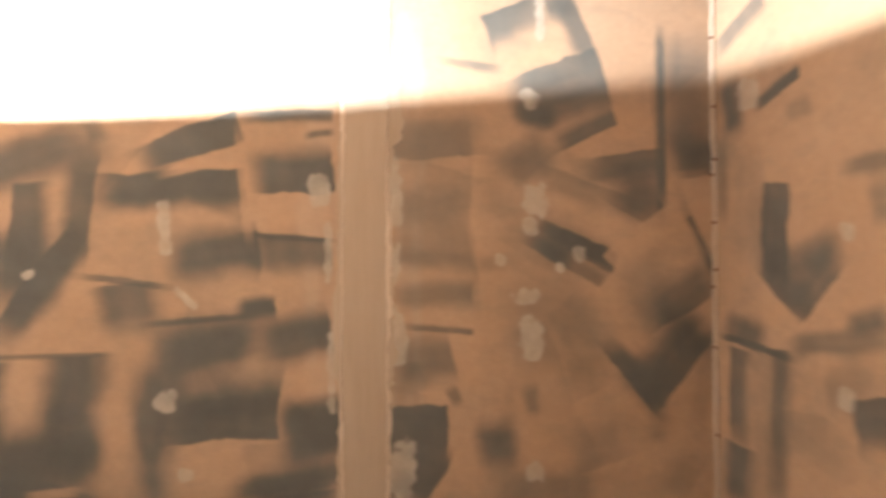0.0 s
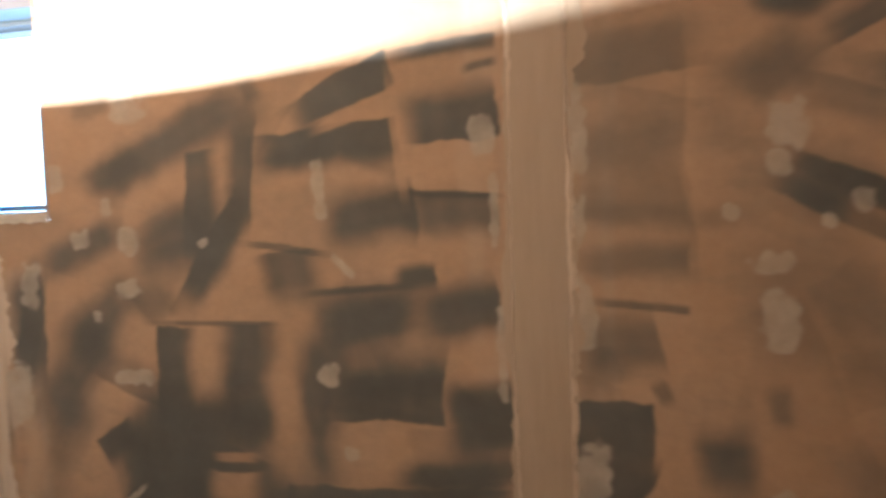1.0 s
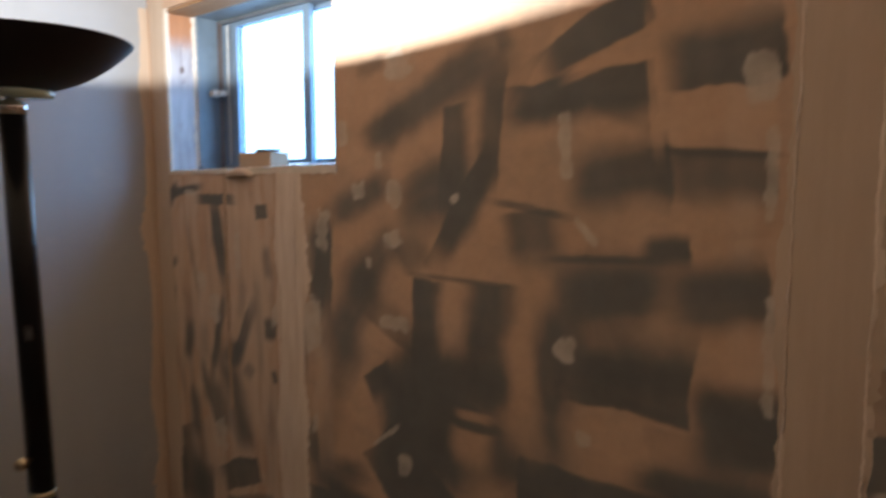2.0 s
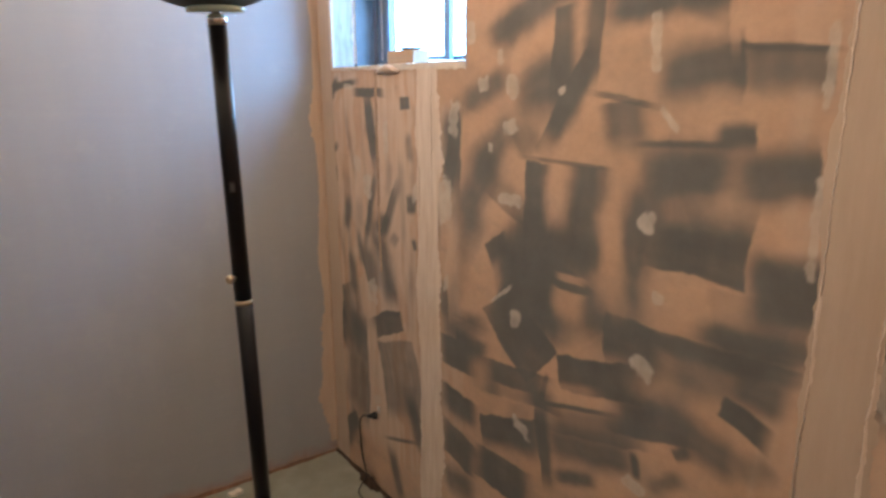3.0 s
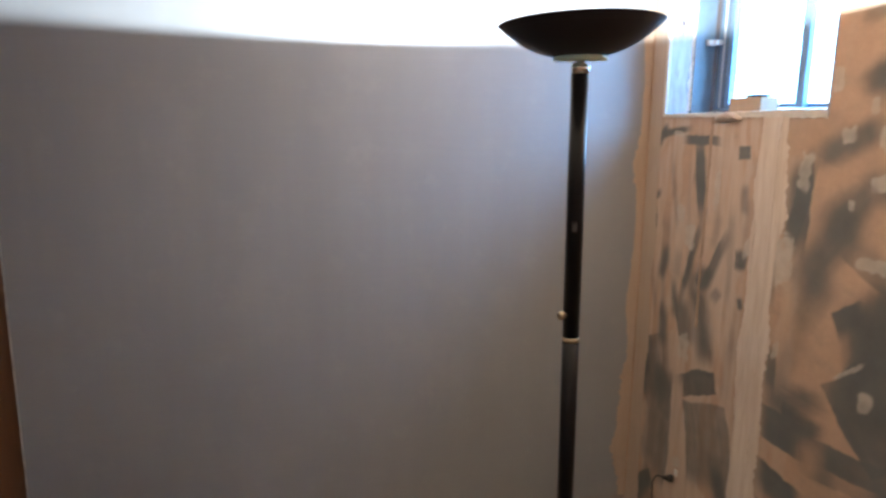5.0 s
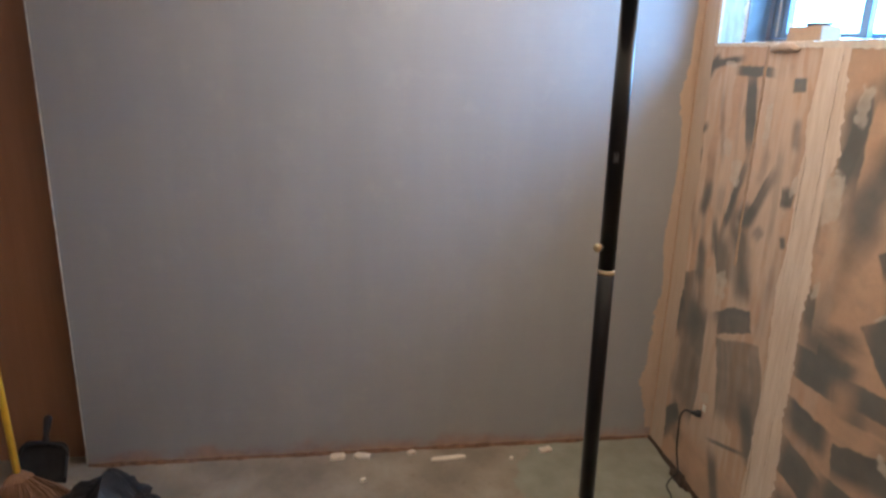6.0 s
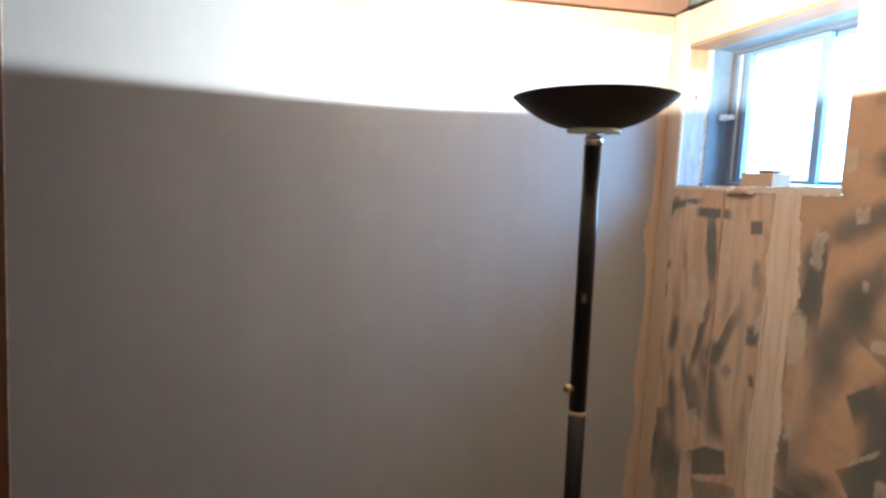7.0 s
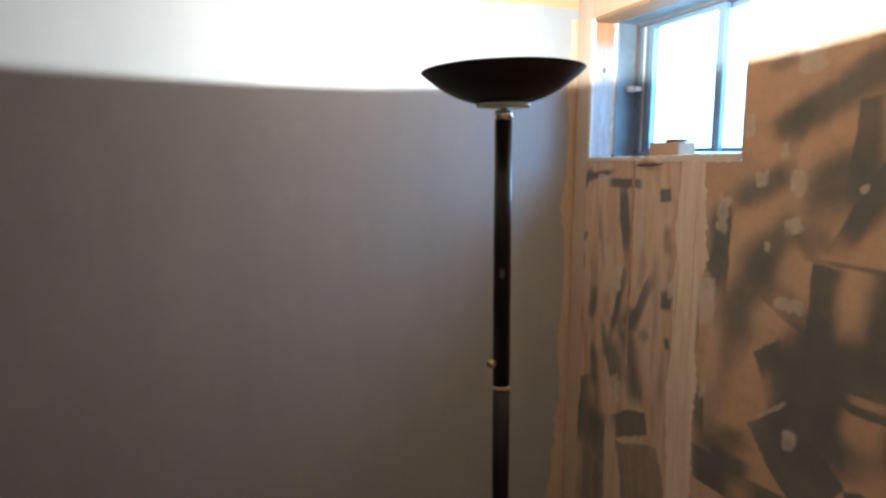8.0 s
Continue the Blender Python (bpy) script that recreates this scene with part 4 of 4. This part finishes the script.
        q = 0.004 + 0.009 * abs(noise.noise(Vector((z * 22, 3.1, 0)))) + 0.004 * rnd.random()
        rows.append([bm.verts.new((l + 0.0125, 0.09 - q, z)), bm.verts.new((l + 0.017, 0.0885, z)), bm.verts.new((l + 0.0227, 0.0905 + 0.6 * q * rnd.random(), z))])
    for c, d in zip(rows, rows[1:]):
        for j in range(2):
            bm.faces.new((c[j], c[j + 1], d[j + 1], d[j]))
    bm.transform(inv)
    part("filler_bead", bm, CHIP, w, "ragged bead of pale filler")
    # the knot in the lining and the crack above it
    bm = bmesh.new()
    lathe(bm, ((0, 0.0006), (0.007, 0.0006), (0.009, 0.0)), 16)
    bm.transform(inv @ Matrix.Translation((l + 0.0122, 0.045, 1.907)) @ pose(0, 0, 0, 0, 90, 0) @ Matrix.Diagonal((1.3, 0.8, 1, 1)))
    part("knot", bm, GROOVE, w, "dark knot in the pine")
    pc("crack", GROOVE, (l + 0.0121, l + 0.0126, 0.0425, 0.0445, 1.920, 1.985), 0, "thin dark crack running up from the knot")
    pc("crack", GROOVE, (l + 0.0121, l + 0.0126, 0.0460, 0.0480, 1.862, 1.880))
    return w


build_window()


def ragged_edge():
    """Torn paper and crumbs of board along the lower edge of the opening."""
    rnd = random.Random(41)
    bm = bmesh.new()
    n = 70
    rows = []
    for i in range(n + 1):
        x = WIN_L + (WIN_R - WIN_L) * i / n
        d = 0.003 + 0.006 * rnd.random()
        rows.append([bm.verts.new((x, 0.006, WIN_B + 0.001 + 0.014 * i / n + 0.004 * rnd.random())), bm.verts.new((x, -0.003, WIN_B + 0.001 + 0.014 * i / n + 0.003 * rnd.random())), bm.verts.new((x, -0.0025, WIN_B - d))])
    for a, b in zip(rows, rows[1:]):
        for j in range(2):
            bm.faces.new((a[j], a[j + 1], b[j + 1], b[j]))
    part("torn_edge", bm, CHIP, wall_north, "white torn plaster edge under the window")
    bm = bmesh.new()
    rows = []
    for i in range(50):
        z = WIN_B + (WIN_T - WIN_B) * i / 49
        rows.append([bm.verts.new((WIN_L + 0.0135, 0.006, z)), bm.verts.new((WIN_L + 0.0115 + 0.002 * rnd.random(), -0.0024, z)), bm.verts.new((WIN_L - 0.002 - 0.003 * rnd.random(), -0.0022, z))])
    for a, b in zip(rows, rows[1:]):
        for j in range(2):
            bm.faces.new((a[j], a[j + 1], b[j + 1], b[j]))
    part("torn_edge", bm, CHIP, wall_north)
    bm = bmesh.new()
    bmesh.ops.create_icosphere(bm, subdivisions=3, radius=1.0)
    for v in bm.verts:
        v.co *= 1 + 0.35 * noise.noise(v.co * 2.1) + 0.15 * noise.noise(v.co * 6)
        v.co = Vector((v.co.x * 0.065, v.co.y * 0.012, v.co.z * 0.013 - 0.010 * abs(v.co.x)))
    bm.transform(Matrix.Translation((0.50, -0.004, WIN_B - 0.002)))
    part("compound_lump", bm, COMPOUND, wall_north, "lump of tan compound hanging off the sill", True)


ragged_edge()

# outdoors: a bright yard, far out of focus
bm = bmesh.new()
box(bm, -7.0, 9.0, 2.6, 2.65, 0.2, 7.0)
tagged(new("backdrop", mesh_of(bm, "backdrop", OUTDOORS)), "glaring daylight outside the window", "backdrop", "", "structure")

# ---- things on the sill ----


def sill_box():
    b = thing("cardboard_box", 0.538, 0.050, WIN_B + 0.005, "small cream cardboard box standing on the sill", "box")
    bm = bmesh.new()
    box(bm, -0.075, 0.075, -0.03, 0.03, 0, 0.046, 0.002)
    part("carton", bm, CARD, b)
    block("lid_flap", b, CARD, (-0.074, 0.074, -0.029, 0.029, 0.0462, 0.0474), 0.0004)
    bm = bmesh.new()
    tube(bm, [(0.045 * math.sin(t), 0.0 + 0.014 * math.sin(2 * t), 0.004 + 0.002 * math.cos(t)) for t in [2 * math.pi * k / 16 for k in range(17)]], 0.0035)
    tagged(new("rubber_strap", mesh_of(bm, "rubber_strap", RUBBER)), "black rubber strap looped in a figure of eight", "strap").location = (0.566, 0.045, WIN_B + 0.005 + 0.0475)


sill_box()

# ---- floor lamp ----


def build_lamp():
    lean = Vector((-0.0085, -0.0212, 1.68))
    m = Matrix.Translation((LAMP_X - lean.x, LAMP_Y - lean.y, 0.002)) @ Vector((0, 0, 1)).rotation_difference(lean.normalized()).to_matrix().to_4x4()
    lamp = thing("floor_lamp", 0, 0, 0, "tall black uplighter floor lamp with brass rings, switched on", "floor lamp", m=m)
    bm = bmesh.new()
    lathe(bm, ((0, 0), (0.125, 0), (0.13, 0.006), (0.128, 0.018), (0.11, 0.026), (0.03, 0.032), (0.022, 0.05), (0, 0.05)))
    part("base", bm, BLACK, lamp, "round black weighted base")
    for z0, z1 in ((0.05, 0.561), (0.571, 1.114), (1.126, 1.662)):
        bm = bmesh.new()
        lathe(bm, ((0, z0), (0.0175, z0), (0.0175, z1), (0, z1)), 32)
        part("pole_section", bm, BLACK, lamp, "glossy black tube")
    for z in (0.566, 1.120):
        bm = bmesh.new()
        lathe(bm, ((0, z - 0.005), (0.0178, z - 0.004), (0.0182, z - 0.002), (0.0182, z + 0.002), (0.0178, z + 0.004), (0, z + 0.005)), 32)
        part("ring", bm, BRASS, lamp, "thin brass joint ring")
    bm = bmesh.new()
    lathe(bm, ((0, 1.662), (0.0182, 1.662), (0.0185, 1.676), (0.013, 1.681), (0.0065, 1.682), (0.0065, 1.685), (0, 1.685)), 32)
    part("neck", bm, CHROME, lamp, "chrome neck cap")
    bm = bmesh.new()
    for k in range(5):
        turn = -0.38 + 0.11 * (k - 2)
        box(bm, 0.0174, 0.0177, -0.0011, 0.0011, 1.350 + 0.003 * (k % 2), 1.372 - 0.004 * (k % 3))
        bmesh.ops.rotate(bm, verts=bm.verts[-8:], cent=(0, 0, 0), matrix=Matrix.Rotation(turn, 3, "Z"))
    part("scuff", bm, SCUFFED, lamp, "small grey scuff on the tube")
    # dimmer knob on the side of the tube
    bm = bmesh.new()
    lathe(bm, ((0, 0.016), (0.004, 0.016), (0.004, 0.022), (0.008, 0.024), (0.009, 0.033), (0.007, 0.036), (0, 0.036)), 20, pose(0, 0, 1.176, 90, 0, 25))
    part("dimmer_knob", bm, BRASS, lamp, "small brass dimmer knob")
    bm = bmesh.new()
    lathe(bm, ((0, 1.685), (0.051, 1.685), (0.0535, 1.6875), (0.0535, 1.691), (0.051, 1.694), (0, 1.694)), 48)
    part("glass_disc", bm, SHELF_GLASS, lamp, "green-tinged glass disc under the bowl")
    tilt = Matrix.Translation((0, 0, 1.695)) @ Matrix.Rotation(0.036, 4, Vector((0.45, -0.89, 0))) @ Matrix.Translation((0, 0, -1.695))
    prof = []
    for k in range(15):
        s = k / 14
        r = 0.044 + 0.115 * s
        prof.append((r, 1.6945 + 0.060 * (s ** 2.0) * 0.80 + 0.060 * s * 0.20))
    outer = [(0, 1.6945)] + prof + [(0.1598, 1.7553), (0.1582, 1.7559)]
    inner = [(max(r - 0.0025, 0), z + 0.002) for r, z in reversed(prof)] + [(0, 1.6965)]
    bm = bmesh.new()
    lathe(bm, outer, 64, tilt)
    part("bowl", bm, BOWL_OUT, lamp, "shallow black bowl shade", True)
    bm = bmesh.new()
    lathe(bm, [(0.1582, 1.7559)] + inner, 64, tilt)
    part("reflector", bm, BOWL_IN, lamp, "white inside of the bowl", True)
    bm = bmesh.new()
    box(bm, -0.012, 0.012, -0.010, 0.010, 1.6972, 1.714, 0.002)
    part("lamp_holder", bm, WHITE, lamp, "ceramic lamp holder")


build_lamp()

# ---- socket, plug and cord ----


def socket():
    s = thing("wall_socket", 0.372, 0, 0.335, "bare wall socket without its cover plate", "socket")
    block("socket_body", s, WHITE, (-0.010, 0.010, -0.003, 0.03, 0.0, 0.026), 0.002, "cream socket body")
    c = thing("power_cord", 0.365, -0.005, 0.322, "black lamp cord plugged into the wall socket", "cord")
    bm = bmesh.new()
    lathe(bm, ((0, 0), (0.013, 0), (0.014, 0.012), (0.009, 0.024), (0.005, 0.036), (0, 0.036)), 18, pose(0, 0, 0, 90, 0, -25))
    part("plug", bm, RUBBER, c, "black moulded plug", True)
    bm = bmesh.new()
    pts = [(-0.012, -0.03, 0.0), (-0.05, -0.035, -0.012), (-0.088, -0.028, -0.06), (-0.100, -0.02, -0.13), (-0.098, -0.018, -0.20), (-0.070, -0.022, -0.25), (-0.052, -0.026, -0.275), (-0.072, -0.034, -0.312),
           (-0.03, -0.075, -0.317), (0.04, -0.09, -0.317), (0.10, -0.15, -0.317), (0.20, -0.30, -0.317), (0.42, -0.46, -0.317), (0.60, -0.62, -0.317), (0.66, -0.69, -0.314)]
    tube(bm, pts, 0.0032)
    part("cable", bm, RUBBER, c)
    # filler dirt heap in the joint beside the cord
    bm = bmesh.new()
    bmesh.ops.create_icosphere(bm, subdivisions=3, radius=1.0)
    for v in bm.verts:
        v.co *= 1 + 0.3 * noise.noise(v.co * 2.5 + Vector((4, 1, 0)))
        v.co = Vector((v.co.x * 0.07, v.co.y * 0.022, max(v.co.z, -0.1) * 0.03))
    bm.transform(Matrix.Translation((0.30, -0.012, 0.001)))
    part("dirt_heap", bm, DIRT, wall_north, "small heap of dark dirt", True)


socket()

# ---- screws in the corner ----
bm = bmesh.new()
lathe(bm, ((0, 0.0022), (0.0035, 0.0022), (0.0045, 0.0010), (0.0045, 0.0)), 12)
screw_mesh = mesh_of(bm, "screw_head", SCREW)
for i, z in enumerate((2.150, 1.969, 1.831, 1.790, 1.666, 1.544, 1.50, 1.343, 1.118, 0.90, 0.70)):
    s = new("screw_head", screw_mesh)
    s.matrix_world = pose(2.860 + 0.004 * (i % 3 - 1), -0.0046, z, 90, 0, 0)
    s.parent = wall_north

# ---- crumbs on the floor ----


def crumb(x, y, lx, ly, lz, turn, seed):
    bm = bmesh.new()
    box(bm, -0.5, 0.5, -0.5, 0.5, 0, 1, 0.12)
    bmesh.ops.subdivide_edges(bm, edges=bm.edges, cuts=1)
    for v in bm.verts:
        q = noise.noise(v.co * 3 + Vector((seed, 0, 0)))
        v.co.x, v.co.y = v.co.x * (1 + 0.35 * q), v.co.y * (1 - 0.3 * q)
        v.co = Vector((v.co.x * lx, v.co.y * ly, max(0, v.co.z) * lz))
    ob = new("plaster_chip", mesh_of(bm, "plaster_chip", CHIP))
    ob.matrix_world = pose(x, y, 0.0, 0, 0, turn)
    tagged(ob, "white crumb of plaster lying on the concrete floor", "plaster chip", "crumbs along the grey wall")


crumb(0.032, -1.302, 0.03, 0.055, 0.014, 8, 1)
crumb(0.036, -1.205, 0.03, 0.06, 0.012, -12, 2)
crumb(0.030, -1.011, 0.022, 0.03, 0.012, 20, 3)
crumb(0.075, -0.870, 0.022, 0.13, 0.006, 4, 4)
crumb(0.190, -1.206, 0.016, 0.02, 0.010, 30, 5)
crumb(0.06, -0.47, 0.03, 0.05, 0.012, 10, 6)
crumb(0.10, -0.62, 0.012, 0.016, 0.008, 40, 7)

# ---- dustpan, broom and bag ----


def dustpan():
    d = thing("dustpan", 0, 0, 0, "black plastic dustpan leaning against the brown wall", "dustpan", m=pose(0.085, -2.362, 0.0, 0, 0, -8) @ Matrix.Rotation(radians(-24), 4, "Y"))
    bm = bmesh.new()
    box(bm, -0.002, 0.002, -0.088, 0.088, 0.0, 0.145, 0.0)
    rim = [v for v in bm.verts if v.co.z > 0.1]
    bmesh.ops.bevel(bm, geom=[e for e in bm.edges if all(v in rim for v in e.verts) and abs(e.verts[0].co.y - e.verts[1].co.y) < 1e-6], offset=0.035, segments=5, profile=0.5, affect="EDGES")
    part("pan", bm, PLASTIC, d)
    for y in (-0.088, 0.088):
        block("side_lip", d, PLASTIC, (0.0022, 0.024, y - 0.002, y + 0.002, 0.02, 0.098), 0.001)
    bm = bmesh.new()
    tube(bm, [(0.006, -0.087, 0.095), (0.010, -0.076, 0.124), (0.012, -0.05, 0.135), (0.012, 0.0, 0.138), (0.012, 0.05, 0.135), (0.010, 0.076, 0.124), (0.006, 0.087, 0.095)], 0.006)
    part("back_lip", bm, PLASTIC, d)
    bm = bmesh.new()
    lathe(bm, ((0, 0.136), (0.011, 0.136), (0.008, 0.165), (0.011, 0.205), (0.012, 0.225), (0.008, 0.238), (0, 0.24)), 16, Matrix.Diagonal((1, 1.3, 1, 1)))
    part("handle", bm, PLASTIC, d, "", True)


dustpan()


def broom():
    base, top = Vector((0.345, -2.30, 0.0)), Vector((-0.056, -2.535, 0.86))
    d = (top - base).normalized()
    m = Matrix.Translation(base) @ d.to_track_quat("Z", "Y").to_matrix().to_4x4()
    b = thing("broom", 0, 0, 0, "straw broom with a yellow handle leaning on the wall", "broom", m=m)
    bm = bmesh.new()
    lathe(bm, ((0, 0.15), (0.0115, 0.15), (0.0115, 0.965), (0.008, 0.977), (0, 0.978)), 20)
    part("handle", bm, YELLOW, b, "yellow painted broom handle")
    rnd = random.Random(5)
    bm = bmesh.new()
    for i in range(260):
        u, v = rnd.uniform(-1, 1), rnd.uniform(-1, 1)
        a, e = Vector((u * 0.04, v * 0.016, 0.165)), Vector((u * 0.15 + rnd.uniform(-0.012, 0.012), v * 0.042, 0.012 + 0.03 * abs(u) + 0.02 * rnd.random()))
        tip = a.lerp(e, 0.5) + Vector((u * 0.012, v * 0.006, 0))
        q = Vector((0.0022, 0, 0))
        w = Vector((0, 0.0022, 0))
        r1 = [bm.verts.new(p) for p in (a - q, a + w, a + q)]
        r2 = [bm.verts.new(p) for p in (tip - q, tip + w, tip + q)]
        r3 = [bm.verts.new(p) for p in (e - q, e + w, e + q)]
        for x, y in ((r1, r2), (r2, r3)):
            for k in range(3):
                bm.faces.new((x[k], x[(k + 1) % 3], y[(k + 1) % 3], y[k]))
    part("bristles", bm, STRAW, b, "flared bundle of brown straw")
    bm = bmesh.new()
    lathe(bm, ((0, 0.145), (0.045, 0.145), (0.047, 0.155), (0.045, 0.17), (0.028, 0.185), (0.012, 0.195), (0, 0.195)), 24, Matrix.Diagonal((1, 0.42, 1, 1)))
    part("binding", bm, STRAW, b, "", True)


broom()


def bag():
    b = thing("bag", 0.36, -2.06, 0, "dark crumpled nylon bag with blue trim on the floor", "bag")
    bm = bmesh.new()
    bmesh.ops.create_icosphere(bm, subdivisions=4, radius=1.0)
    for v in bm.verts:
        c = v.co.copy()
        v.co *= 1 + 0.22 * noise.noise(c * 1.5 + Vector((2, 5, 1))) + 0.34 * abs(noise.noise(c * 2.6 + Vector((1, 0, 3)))) - 0.20 * abs(noise.noise(c * 4.5))
        peak = 0.085 * max(0, 1 - abs(c.y - 0.12) / 0.42) * max(0, c.z)
        v.co = Vector((v.co.x * 0.14, v.co.y * 0.175, max(-0.62, v.co.z) * 0.075 + 0.048 + peak))
    part("bag_body", bm, NYLON, b)
    bm = bmesh.new()
    tube(bm, [(0.06, -0.175, 0.05), (0.10, -0.165, 0.075), (0.15, -0.11, 0.075), (0.175, -0.03, 0.06), (0.175, 0.05, 0.06), (0.15, 0.13, 0.075), (0.10, 0.185, 0.07)], 0.006)
    part("trim", bm, BLUE, b, "blue and white piping", True)
    bm = bmesh.new()
    tube(bm, [(0.142, -0.12, 0.015), (0.158, -0.06, 0.04), (0.162, 0.0, 0.05), (0.16, 0.06, 0.04), (0.145, 0.12, 0.015)], 0.004)
    part("trim_white", bm, WHITE, b, "white piping", True)


bag()
